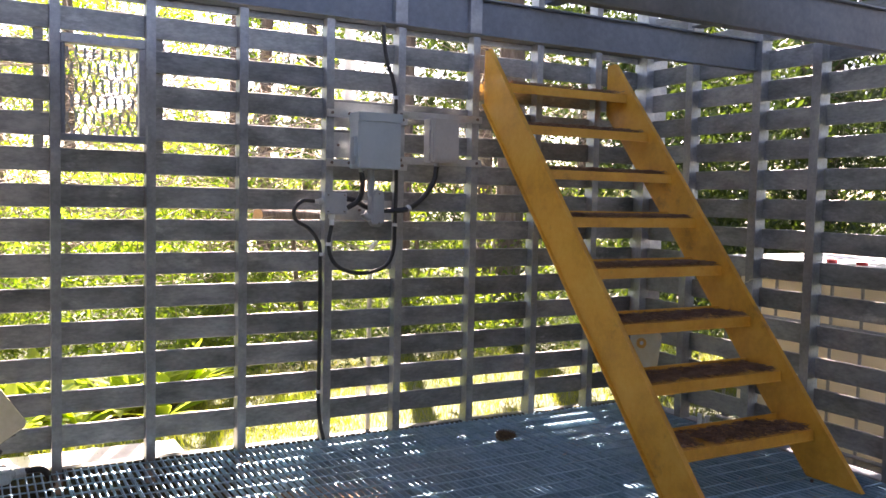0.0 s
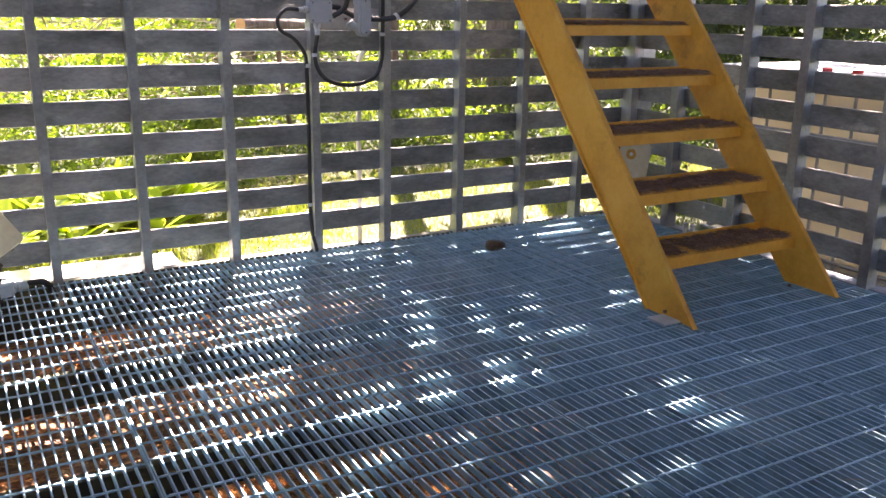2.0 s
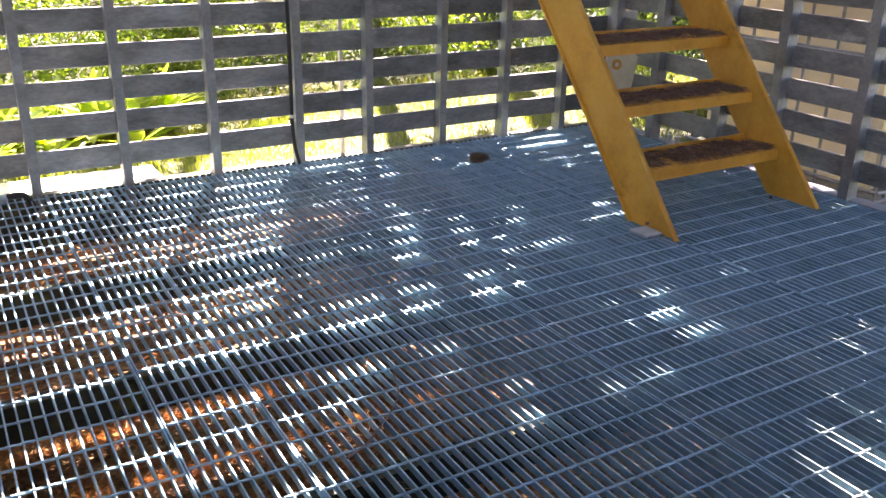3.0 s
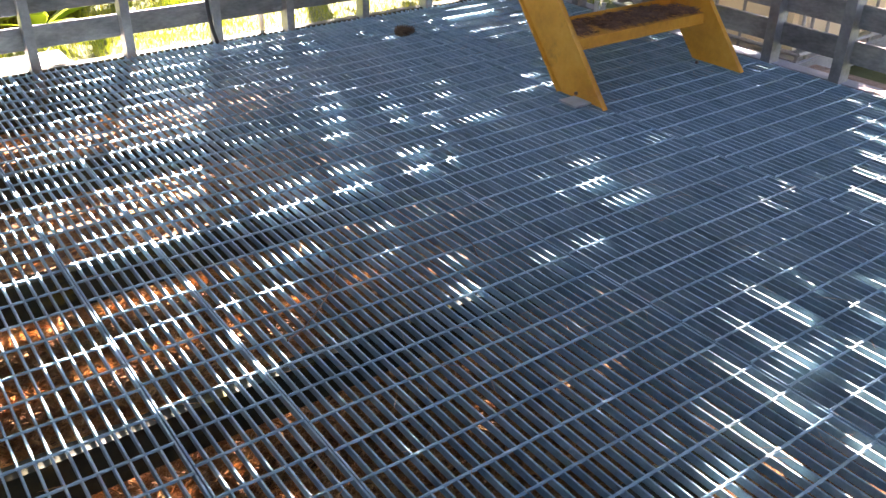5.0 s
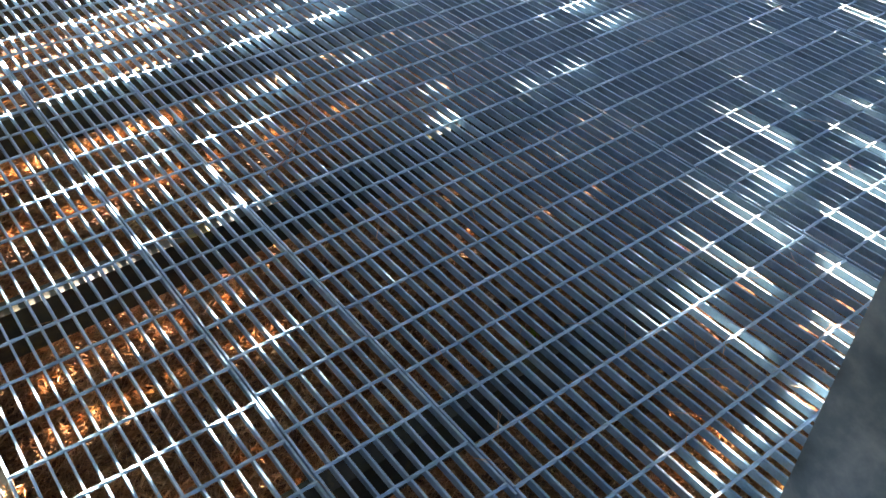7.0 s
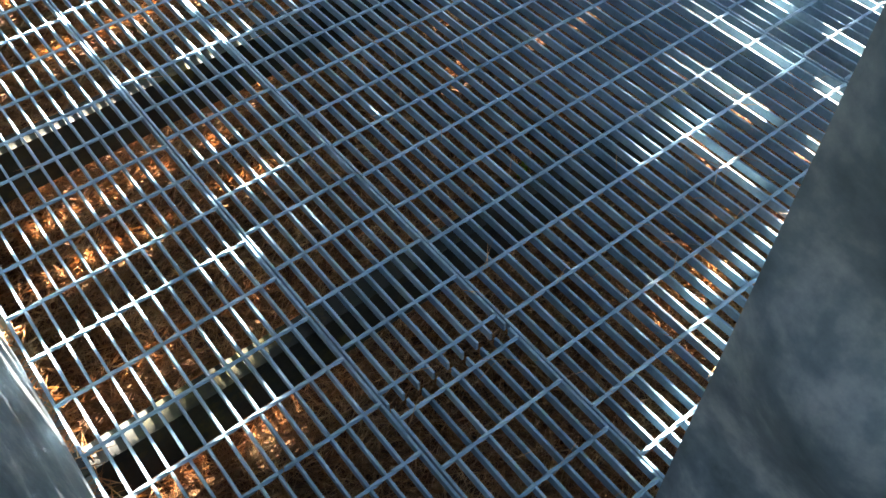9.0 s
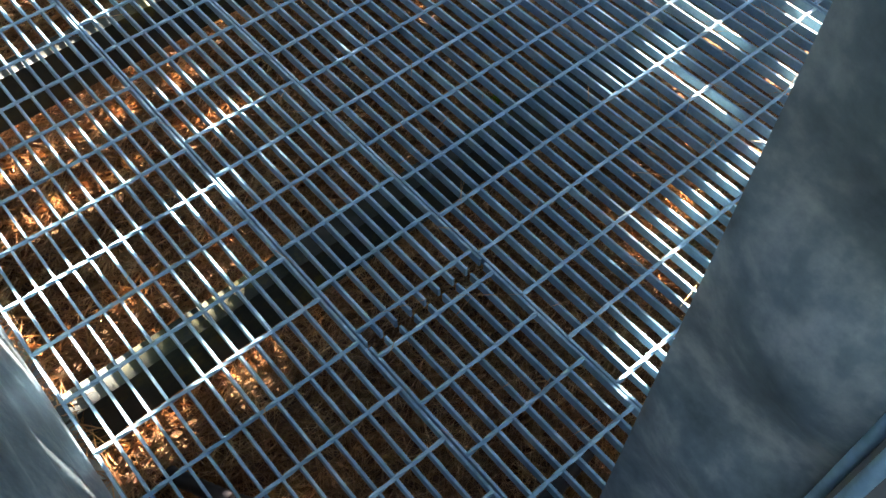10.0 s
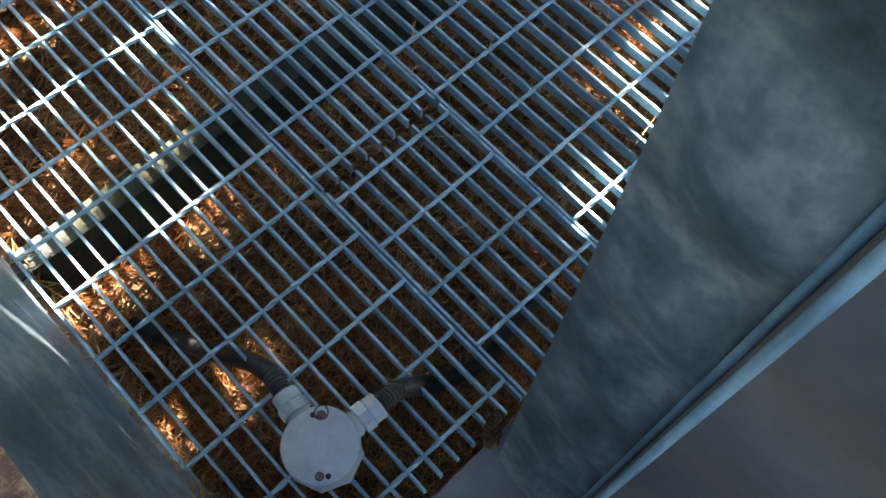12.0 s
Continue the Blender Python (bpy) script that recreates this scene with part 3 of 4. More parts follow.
part("frame", Shape().box((FW - 0.032, -0.012, 0.031), (FW, 0.05, FH - 0.041), 0.003), POST, win)
part("outer_rim", Shape().box((FW - 0.006, -0.018, -0.004), (FW + 0.004, -0.0125, FH + 0.004), 0.002), POST, win)
part("back_frame", Shape().box((-0.085, 0.074, -0.05), (-0.045, 0.082, 0.5)), GALV, win)
part("back_frame", Shape().box((FW + 0.05, 0.074, -0.05), (FW + 0.085, 0.082, 0.5)), GALV, win)
net = Shape()
CW, CH = 0.0353, 0.139
for i in range(11):
    for j in range(int((FH - 0.05) / CH * 2) + 1):
        x = 0.026 + CW * (i if j % 2 == 0 else i + 0.5)
        z = 0.012 + j * CH / 2
        if x > FW - 0.015:
            continue
        # a bond between two strands, and the two strands that leave it upwards
        net.box((x - 0.005, 0.028, z), (x + 0.005, 0.034, z + CH * 0.27), 0.0)
        for s in (-1, 1):
            x2, z2 = x + s * CW / 2, z + CH / 2
            if z2 < FH - 0.02 and 0.014 < x2 < FW - 0.01:
                net.tube([(x, 0.031, z + CH * 0.24), (x2, 0.031, z2 + 0.003)], 0.0033, 4)
part("expanded_mesh", net, GALV, win, "hexagonal expanded steel mesh")

# ---------------------------------------------------------------- electrical things on the north wall
FRONT = A_FRONT - 0.003


def strut(x0, x1, z, h=0.036):
    ob = thing("mounting_strut", "pale galvanised mounting strut bolted across the posts", "bracket", (x0, FRONT, z), "mounting struts")
    part("rail", Shape().prism([(0, 0), (0, h), (-0.022, h), (-0.022, h - 0.01), (-0.02, h - 0.01), (-0.02, h - 0.003), (-0.003, h - 0.003), (-0.003, 0.003), (-0.02, 0.003), (-0.02, 0.01), (-0.022, 0.01), (-0.022, 0)], 0, 0, x1 - x0), STRUT, ob)
    part("face", Shape().box((0.0, -0.0225, 0.003), (x1 - x0, -0.019, h - 0.003)), STRUT, ob)
    for x in (0.02, x1 - x0 - 0.03):
        part("bolt", Shape().tube([(x, -0.0226, h / 2), (x, -0.03, h / 2)], 0.008, 6), SCREW, ob)


strut(1.56, 1.70, 1.585)
strut(1.56, 1.70, 1.345)
strut(1.93, 2.43, 1.600)
strut(1.93, 2.43, 1.370)
strut(1.905, 1.99, 1.565, 0.05)
strut(1.905, 1.99, 1.335, 0.05)


def bevel_box(lo, hi, c):
    """A box with all its edges rounded off by one cut."""
    bm = bmesh.new()
    bmesh.ops.create_cube(bm, size=1)
    for v in bm.verts:
        v.co = [(a + b) / 2 + k * (b - a) for a, b, k in zip(lo, hi, v.co)]
    bmesh.ops.bevel(bm, geom=bm.edges[:], offset=c, segments=2, affect="EDGES")
    s = Shape()
    bm.verts.index_update()
    s.add([tuple(v.co) for v in bm.verts], [[v.index for v in f.verts] for f in bm.faces])
    bm.free()
    return s


cab = thing("disconnect_box", "blue-grey steel electrical disconnect box with side lever", "electrical box", (1.672, 3.93, 1.335))
part("body", bevel_box((0, 0.008, 0), (0.225, 0.12, 0.262), 0.004), ENCL, cab)
part("cover", bevel_box((0.004, -0.004, 0.002), (0.221, 0.0075, 0.225), 0.003), ENCL, cab)
part("rain_hood", bevel_box((-0.004, -0.008, 0.226), (0.229, 0.12, 0.27), 0.003), ENCL, cab)
lever = part("lever", bevel_box((-0.024, 0.03, 0.02), (-0.002, 0.055, 0.15), 0.004), PVC, cab, "pale grey switch lever")
part("handle_guard", bevel_box((-0.014, 0.02, 0.06), (-0.001, 0.075, 0.155), 0.003), ENCL, cab)
part("hub", Shape().tube([(0.04, 0.06, -0.018), (0.04, 0.06, 0.0)], 0.013, 12), PVC, cab)
part("badge", bevel_box((0.10, -0.0055, 0.16), (0.12, -0.0042, 0.17), 0.0004), ENCL, cab)

cab2 = thing("control_box", "beige plastic enclosure with two side latches", "electrical box", (2.085, 3.955, 1.378))
part("body", bevel_box((0.0, 0.03, 0), (0.158, 0.105, 0.226), 0.008), ENCL_TAN, cab2)
part("lid", bevel_box((0.003, -0.003, 0.003), (0.155, 0.0295, 0.223), 0.009), ENCL_TAN, cab2)
for z in (0.05, 0.165):
    part("latch", bevel_box((-0.007, 0.018, z), (-0.0005, 0.045, z + 0.022), 0.002), STRUT, cab2, "small metal latch")
part("gland", Shape().tube([(0.05, 0.05, -0.022), (0.05, 0.05, -0.0005)], 0.012, 10), PVC, cab2)

jb = thing("junction_box", "small square grey junction box with cable glands", "junction box", (1.538, 4.015, 1.112))
part("body", bevel_box((0, 0.008, 0), (0.108, 0.054, 0.104), 0.005), PVC, jb)
part("lid", bevel_box((-0.001, -0.006, -0.001), (0.109, 0.0075, 0.105), 0.003), PVC, jb)
for x in (0.012, 0.096):
    for z in (0.012, 0.092):
        part("screw", Shape().tube([(x, -0.0062, z), (x, -0.0085, z)], 0.004, 8), SCREW, jb)
part("gland", Shape().tube([(-0.001, 0.03, 0.06), (-0.02, 0.03, 0.06), (-0.022, 0.03, 0.06), (-0.045, 0.03, 0.06)], [0.016, 0.016, 0.011, 0.01], 10), STRUT, jb)
part("gland", Shape().tube([(0.045, 0.03, -0.0015), (0.045, 0.03, -0.022), (0.045, 0.03, -0.024), (0.045, 0.03, -0.055)], [0.017, 0.017, 0.012, 0.012], 10), WHITE, jb, "white plastic gland")
part("gland", Shape().tube([(0.11, 0.03, 0.03), (0.135, 0.03, 0.03)], 0.012, 10), PVC, jb)


def capsule(cx, z0, z1, r, y0, y1):
    o = [(cx + r * math.cos(a), z1 - r + r * math.sin(a)) for a in [math.pi * k / 10 for k in range(11)]]
    o += [(cx + r * math.cos(a), z0 + r + r * math.sin(a)) for a in [math.pi + math.pi * k / 10 for k in range(11)]]
    return Shape().loft([[(x, y, z) for x, z in o] for y in (y0, y1)])


lb = thing("pull_elbow", "rounded grey conduit fitting below the disconnect box", "conduit fitting", (1.805, 3.985, 1.05))
part("body", capsule(0, 0, 0.185, 0.034, 0.008, 0.055), PVC, lb)
part("cover", capsule(0.003, 0.008, 0.177, 0.027, -0.001, 0.0075), PVC, lb)
for z in (0.02, 0.165):
    part("screw", Shape().tube([(0.003, -0.0012, z), (0.003, -0.0035, z)], 0.004, 8), SCREW, lb)
part("riser", Shape().tube([(-0.03, 0.03, 0.15), (-0.03, 0.03, 0.284)], 0.017, 12), PVC, lb)
part("coupling", Shape().tube([(-0.03, 0.03, 0.2), (-0.03, 0.03, 0.24)], 0.0205, 12), PVC, lb)
part("elbow", Shape().tube(smooth_path([(-0.02, 0.03, 0.045), (-0.05, 0.03, 0.05), (-0.07, 0.03, 0.07)], 4), 0.018, 12), PVC, lb)


def cable(label, points, r, clips=()):
    ob = thing("cable", label, "cable", points[0], "cables on the wall")
    o = Vector(points[0])
    part("sheath", Shape().tube([p - o for p in smooth_path(points, 7)], r, 10), CABLE, ob)
    for c, axis in clips:
        d = Vector(axis)
        a = Vector(c) - o
        part("clip", Shape().tube([a - d * 0.008, a + d * 0.008], r * 1.35, 10), WHITE, ob, "pale cable clip")


cable("black cable dropping from the junction box to the floor", [(1.495, 4.045, 1.172), (1.434, 4.045, 1.172), (1.392, 4.045, 1.129), (1.404, 4.045, 1.078), (1.464, 4.047, 1.042), (1.512, 4.05, 0.985), (1.527, 4.05, 0.9), (1.53, 4.052, 0.5), (1.528, 4.052, 0.22), (1.538, 4.052, 0.085), (1.553, 4.045, 0.01), (1.56, 4.045, -0.04)], 0.0095,
      [((1.53, 4.051, 0.915), (0, 0, 1)), ((1.529, 4.052, 0.24), (0, 0, 1))])
cable("black cable looping from the junction box up the wall", [(1.583, 4.045, 1.056), (1.567, 4.04, 0.972), (1.577, 4.035, 0.903), (1.625, 4.03, 0.847), (1.74, 4.03, 0.819), (1.863, 4.03, 0.85), (1.912, 4.035, 0.927), (1.922, 4.04, 1.056), (1.93, 4.05, 1.341), (1.925, 4.06, 1.679), (1.907, 4.06, 1.79), (1.875, 4.06, 1.871), (1.854, 4.06, 1.99), (1.85, 4.06, 2.1)], 0.010,
      [((1.922, 4.041, 1.06), (0, 0, 1)), ((1.565, 4.04, 0.965), (0, 0, 1)), ((1.924, 4.06, 1.70), (0, 0, 1))])
cable("short thick black cable from the disconnect box", [(1.712, 3.99, 1.325), (1.722, 3.995, 1.25), (1.708, 4.01, 1.18), (1.66, 4.035, 1.143)], 0.013)
cable("thick black cable from the control box to the junction box", [(2.135, 4.005, 1.36), (2.118, 4.0, 1.285), (2.06, 4.0, 1.201), (1.975, 4.0, 1.143), (1.88, 4.045, 1.132), (1.78, 4.055, 1.145), (1.70, 4.05, 1.18), (1.648, 4.045, 1.188)], 0.0135,
      [((1.978, 4.0, 1.145), (0.8, 0, 0.5))])
pipe = thing("conduit_pipe", "pale grey conduit pipe standing outside the slats", "pipe", (1.86, 4.20, GROUND))
part("tube", Shape().tube([p - Vector((1.86, 4.20, GROUND)) for p in smooth_path([(1.86, 4.20, GROUND), (1.86, 4.20, 0.3), (1.86, 4.20, 0.85), (1.865, 4.195, 0.93), (1.90, 4.18, 0.99)], 5)], 0.013, 10), STRUT, pipe)
plate2 = thing("backing_plate", "pale weathered metal plates behind the disconnect box", "plate", (1.62, 4.155, 1.35))
for z0, z1 in ((-0.27, -0.17), (0.04, 0.165), (0.19, 0.315)):
    pl = part("panel", Shape().box((-0.012, -0.035, z0), (0.32, -0.029, z1), 0.001), STRUT, plate2)
    for x in (0.02, 0.14, 0.29):
        part("bolt", Shape().tube([(x, -0.0352, (z0 + z1) / 2), (x, -0.042, (z0 + z1) / 2)], 0.007, 6), SCREW, pl)
mast = thing("service_mast", "pale plastic mast pipe rising outside the wall", "pipe", (1.74, 4.22, 1.45))
part("tube", Shape().tube([(0, 0, 0.12), (0, 0, 1.1)], 0.028, 12), WHITE, mast)
for z in (0.2, 0.75):
    part("saddle", Shape().box((-0.045, -0.075, z), (0.045, -0.03, z + 0.025), 0.002), STRUT, mast, "galvanised pipe saddle")


# ---------------------------------------------------------------- round boxes with flexible conduits
def round_box(x, y, label, conduits, r=0.05):
    ob = thing("round_box", label, "junction box", (x, y, 0), "round boxes on the grating")
    ring = lambda rad, z, n=36: [(rad * math.cos(2 * math.pi * k / n), rad * math.sin(2 * math.pi * k / n), z) for k in range(n)]
    part("body", Shape().loft([ring(r * 0.94, 0.001), (ring(r * 0.98, 0.01)), ring(r, 0.042), ring(r * 0.99, 0.044)]), CAST, ob)
    part("base_flange", Shape().loft([ring(r * 1.05, 0.0008, 8), ring(r * 1.05, 0.012, 8), ring(r * 1.01, 0.02, 8)]), CAST, ob, "eight-sided cast base")
    lid = part("lid", Shape().loft([ring(r * 1.02, 0.0445), ring(r * 1.03, 0.047), ring(r * 1.03, 0.053), ring(r * 0.995, 0.0555), ring(r * 0.93, 0.056)]), CAST, ob, "flat pale alloy lid")
    for a in (48, 228):
        c, n = math.cos(radians(a)), math.sin(radians(a))
        sx, sy = r * 0.78 * c, r * 0.78 * n
        part("screw", Shape().tube([(sx, sy, 0.0562), (sx, sy, 0.059)], [0.006, 0.0045], 12), SCREW, lid, "rusty screw")
        part("screw_hole", Shape().tube([(sx - n * 0.011, sy + c * 0.011, 0.0561), (sx - n * 0.011, sy + c * 0.011, 0.0566)], 0.0038, 10), CABLE, lid, "dark empty hole")
    hook = [(r * 0.84 + 0.009 * math.cos(radians(t)), 0.009 * math.sin(radians(t)), 0.0572) for t in range(0, 331, 30)]
    part("wire_loop", Shape().tube(smooth_path([(math.cos(0.84) * p[0] - math.sin(0.84) * p[1], math.sin(0.84) * p[0] + math.cos(0.84) * p[1], p[2]) for p in hook], 2), 0.0011, 6), SCREW, lid, "small wire loop")
    for dx, dy, pts in conduits:
        d = Vector((dx, dy, 0)).normalized()
        c = Vector((0, 0, 0.024))
        part("hub", Shape().tube([c + d * k for k in (r * 0.95, r * 1.12, r * 1.13, r * 1.18)], [0.019, 0.018, 0.0155, 0.0155], 14), CAST, ob, "threaded alloy hub")
        f = part("fitting", Shape().tube([c + d * k for k in (r * 1.18, r * 1.2, r * 1.5, r * 1.52)], [0.0195, 0.0215, 0.0215, 0.019], 8), CAST, ob, "alloy conduit fitting")
        part("nut", Shape().tube([c + d * k for k in (r * 1.52, r * 1.53, r * 1.84, r * 1.88)], [0.0175, 0.0195, 0.0195, 0.0175], 12), CAST, f, "clamping nut")
        path = [c + d * r * 1.85] + [Vector(p) - Vector((x, y, 0)) for p in pts]
        part("flexible_conduit", Shape().tube(smooth_path(path, 16), 0.0145, 12, rib=-0.09), CABLE if len(pts) > 1 else PVC, ob, "ribbed dark flexible conduit")
    return ob


round_box(0.137, 0.36, "round alloy junction box with two flexible conduits", [(0.10, 0.9, [(0.150, 0.50, 0.012), (0.135, 0.56, -0.05), (0.10, 0.66, -0.16), (0.05, 0.78, -0.21)]), (0.95, -0.05, [(0.27, 0.352, 0.01), (0.33, 0.335, -0.06), (0.42, 0.33, -0.14), (0.6, 0.36, -0.21)])])
lamp_box = round_box(0.115, 4.0, "round alloy box under the floodlight, on the grating", [(0.9, 0.2, [(0.24, 4.02, 0.03), (0.30, 4.03, 0.02), (0.335, 4.02, -0.05)]), (-0.1, -1, [(0.115, 3.90, -0.01), (0.11, 3.86, -0.1)])], 0.062)



def floodlight(label, x, y, tilt, spin, lift=0.0):
    ob = thing("floodlight", label, "floodlight", (x, y, 0.06), "floodlights at the wall")
    ob.rotation_euler = (0, 0, radians(spin))
    part("swivel", Shape().tube([(0, 0, 0.0), (0, 0, 0.012), (0, 0, 0.013), (0.006, 0, 0.04), (0.014, 0, 0.065), (0.0, 0, 0.085), (-0.01, 0, 0.1 + lift)], [0.02, 0.02, 0.012, 0.012, 0.018, 0.014, 0.012], 12), CABLE, ob, "black swivel joint")
    turn = pose(-0.012, -0.02, 0.215 + lift, *tilt)
    lid = lambda c: ((-1, -c), (-c, -1), (c, -1), (1, -c), (1, c), (c, 1), (-c, 1), (-1, c))
    body = part("housing", Shape().loft([[tuple(turn @ Vector((sx * w, d, sz * h))) for sx, sz in lid(0.8)] for w, h, d in ((0.05, 0.06, 0.085), (0.085, 0.1, 0.05), (0.095, 0.11, 0.0))]), CABLE, ob, "black lamp housing")
    part("glass", Shape().loft([[tuple(turn @ Vector((sx * w, d, sz * h))) for sx, sz in lid(0.85)] for w, h, d in ((0.094, 0.109, -0.001), (0.092, 0.107, -0.01))]), LENS, body, "pale frosted lamp glass")
    for r0, d, m, text in ((0.03, -0.0125, SPOT_RING, "round orange emitter behind the glass"), (0.011, -0.0135, WHITE, "pale emitter centre")):
        part("emitter", Shape().tube([turn @ Vector((-0.025, -0.0095, 0.03)), turn @ Vector((-0.025, d, 0.03))], r0, 20), m, body, text)
    part("clamp", Shape().tube([(-0.03, -0.02, 0.11 + lift), (0.02, -0.03, 0.12 + lift), (0.075, -0.03, 0.142 + lift)], [0.008, 0.006, 0.006], 8), CABLE, ob)


floodlight("pale square floodlight tilted back on a swivel joint", 0.115, 4.0, (-25, -32, 10), 0)
round_box(3.41, 3.83, "round alloy box under the corner floodlight", [(-0.1, -1, [(3.40, 3.73, -0.01), (3.39, 3.69, -0.1)])], 0.062)
floodlight("silvery floodlight in the shaded corner behind the stair", 3.41, 3.83, (-10, 12, -20), 0, 0.09)

for dy in (0.0, 0.055):
    stub = thing("pipe_stub", "short white pipe stub standing at the shaded wall", "pipe", (3.49, 3.40 + dy, 0), "pipe stubs")
    part("tube", Shape().tube([(0, 0, -0.01), (0, 0, 0.05), (0, 0, 0.052), (0, 0, 0.065)], [0.011, 0.011, 0.014, 0.014], 10), WHITE, stub)
tie = thing("wire_tie", "twisted wire tie round a post of the shaded wall", "wire", (3.50, 3.17, 0.81))
part("wire", Shape().tube(smooth_path([(0.03, 0.05, -0.01), (0.0, 0.0, 0.0), (-0.03, -0.04, 0.015), (0.0, -0.07, 0.02), (0.035, -0.09, 0.03)], 5), 0.003, 6), STRUT, tie)
board = thing("timber_board", "reddish weathered board lying outside the shaded wall", "board", (3.9, 2.2, GROUND))
part("plank", bevel_box((-0.18, -0.22, 0.0), (0.16, 0.25, 0.14), 0.006), BARK, board)

# ---------------------------------------------------------------- cones
def pine_cone(label, m, length=0.075, wide=0.022):
    """A cone of overlapping woody scales set in spirals round a core."""
    ob = thing("pine_cone", label, "pine cone", m.translation, "fallen cones")
    ob.matrix_basis = m
    s = Shape().tube([(0, 0, k * length / 6) for k in range(7)], [wide * 0.4, wide * 0.75, wide * 0.8, wide * 0.7, wide * 0.55, wide * 0.35, 0.002], 10)
    for i in range(90):
        h = i / 90
        a = i * 2.39996
        r = wide * (0.55 + 0.6 * math.sin(math.pi * min(1, h * 0.85 + 0.12))) * (1 - 0.35 * h)
        c, n = math.cos(a), math.sin(a)
        z = h * length
        w = 0.0055 * (1.1 - 0.5 * h)
        pt = lambda rad, side, dz: (c * rad - n * side, n * rad + c * side, z + dz)
        s.add([pt(r * 0.4, -w * 0.5, 0), pt(r * 0.4, w * 0.5, 0), pt(r, w, 0.004), pt(r * 1.1, 0, 0.007), pt(r, -w, 0.004), pt(r * 0.95, 0, 0.009)], [(0, 1, 2, 3, 4), (0, 5, 4), (0, 1, 5), (1, 2, 5), (2, 3, 5), (3, 4, 5)])
    part("scales", s, CONE, ob)


pine_cone("brown pine cone lying on the entrance plate", pose(0.30, 0.213, 0.006, 90, 0, 125), 0.05, 0.012)
pine_cone("dark open pine cone lying on the grating", pose(2.33, 3.68, 0.022, 90, 0, 75), 0.10, 0.03)

# loose needles and twigs on the grating
rg = np.random.default_rng(21)
sp = np.concatenate([rg.uniform((0.1, 0.3, 0.003), (3.4, 4.0, 0.006), (170, 3)), rg.uniform((0.3, 0.3, 0.003), (1.4, 1.6, 0.008), (110, 3)), rg.uniform((2.3, 2.4, 0.003), (3.4, 3.9, 0.008), (90, 3))])
tagged(part("loose_needles", needle_mesh("loose_needles", sp, rg, (0.05, 0.13), 0.0006, 0.05, 0.0008), NEEDLE, None), "scattered brown pine needles lying on the grating", "needles", kind="stuff")
ed = rg.uniform((-0.03, 0.25, -0.038), (0.0, 1.2, -0.03), (240, 3))
ed = np.concatenate([ed, rg.uniform((-0.03, 0.24, 0.004), (-0.008, 0.47, 0.01), (50, 3))])
tagged(part("edge_needles", needle_mesh("edge_needles", ed, rg, (0.04, 0.1), 0.0012, 0.5), NEEDLE, None), "pine needles gathered on the ledge along the wall", "needles", kind="stuff")


def twig(points, r, label):
    ob = thing("twig", label, "twig", points[0], "fallen twigs")
    o = Vector(points[0])
    pts = [p - o for p in smooth_path(points, 6)]
    part("stem", Shape().tube(pts, [r * (1 - 0.7 * i / len(pts)) for i in range(len(pts))], 6), BARK, ob)
    return ob


tw = twig([(0.72, 1.66, 0.006), (0.80, 1.70, 0.008), (0.95, 1.84, 0.012), (1.0, 2.0, 0.02)], 0.0028, "thin bent brown twig on the grating")
twig([(1.33, 1.72, 0.005), (1.34, 1.78, 0.03), (1.30, 1.86, 0.05)], 0.002, "small dry sprig standing out of the grating")
sprig = thing("seedling", "tiny green seedling under the grating", "plant", (1.01, 1.04, GROUND + 0.03))
part("leaves", leaf_mesh("seedling", LEAF_BRIGHT, rg.normal(size=(16, 3)) * 0.012 + (0, 0, 0.03), 0.018, rg), LEAF_BRIGHT, sprig)

LOG = surface("cut_wood", (0.5, 0.26, 0.11), (0.62, 0.36, 0.17), (0.72, 0.48, 0.26), scale=9, fine=60, rough=(0.7, 0.9), bump=0.2)
log = thing("felled_log", "felled log with a fresh orange cut end among the brush", "log", (2.1, 7.0, -0.1))
part("bark", Shape().tube(smooth_path([(0, 0, 1.13), (0.5, 0.25, 1.12), (1.3, 0.6, 1.05), (2.2, 1.0, 0.9)], 4), [0.062] * 5 + [0.058] * 4 + [0.05] * 4, 12), BARK, log, "grey-brown bark")
part("cut_end", Shape().tube([(-0.004, -0.002, 1.13), (0.001, 0.0005, 1.13)], 0.056, 16), LOG, log, "fresh orange cut end")
for x, y, z in ((0.35, 0.18, 1.12), (1.9, 0.86, 0.97)):
    part("prop_branch", Shape().tube(smooth_path([(x + 0.3, y + 0.3, GROUND + 0.1), (x + 0.1, y + 0.12, 0.5), (x, y, z - 0.05)], 4), 0.022, 7), BARK, log)

# ---------------------------------------------------------------- outside: tank in its cage
tank = thing("caged_tank", "cream plastic liquid tank in a galvanised tube cage", "tank", (4.05, 2.55, GROUND))
part("bottle", bevel_box((0.05, 0.05, 0.14), (1.0, 1.25, 1.10), 0.05), TANK, tank)
part("top_cover", bevel_box((-0.01, -0.01, 1.10), (1.06, 1.31, 1.155), 0.02), WHITE, tank, "pale bluish top rim")
for y in (0.42, 0.6):
    part("cap", Shape().tube([(0.06, y, 1.155), (0.06, y, 1.172)], 0.028, 16), RED, tank, "red cap")
for i in range(8):
    y = 0.02 + i * 0.18
    part("cage_tube", Shape().tube([(0.02, y, 0.12), (0.02, y, 1.09)], 0.009, 8), POST, tank)
for i in range(7):
    x = 0.1 + i * 0.15
    part("cage_tube", Shape().tube([(x, 0.02, 0.12), (x, 0.02, 1.09)], 0.009, 8), POST, tank)
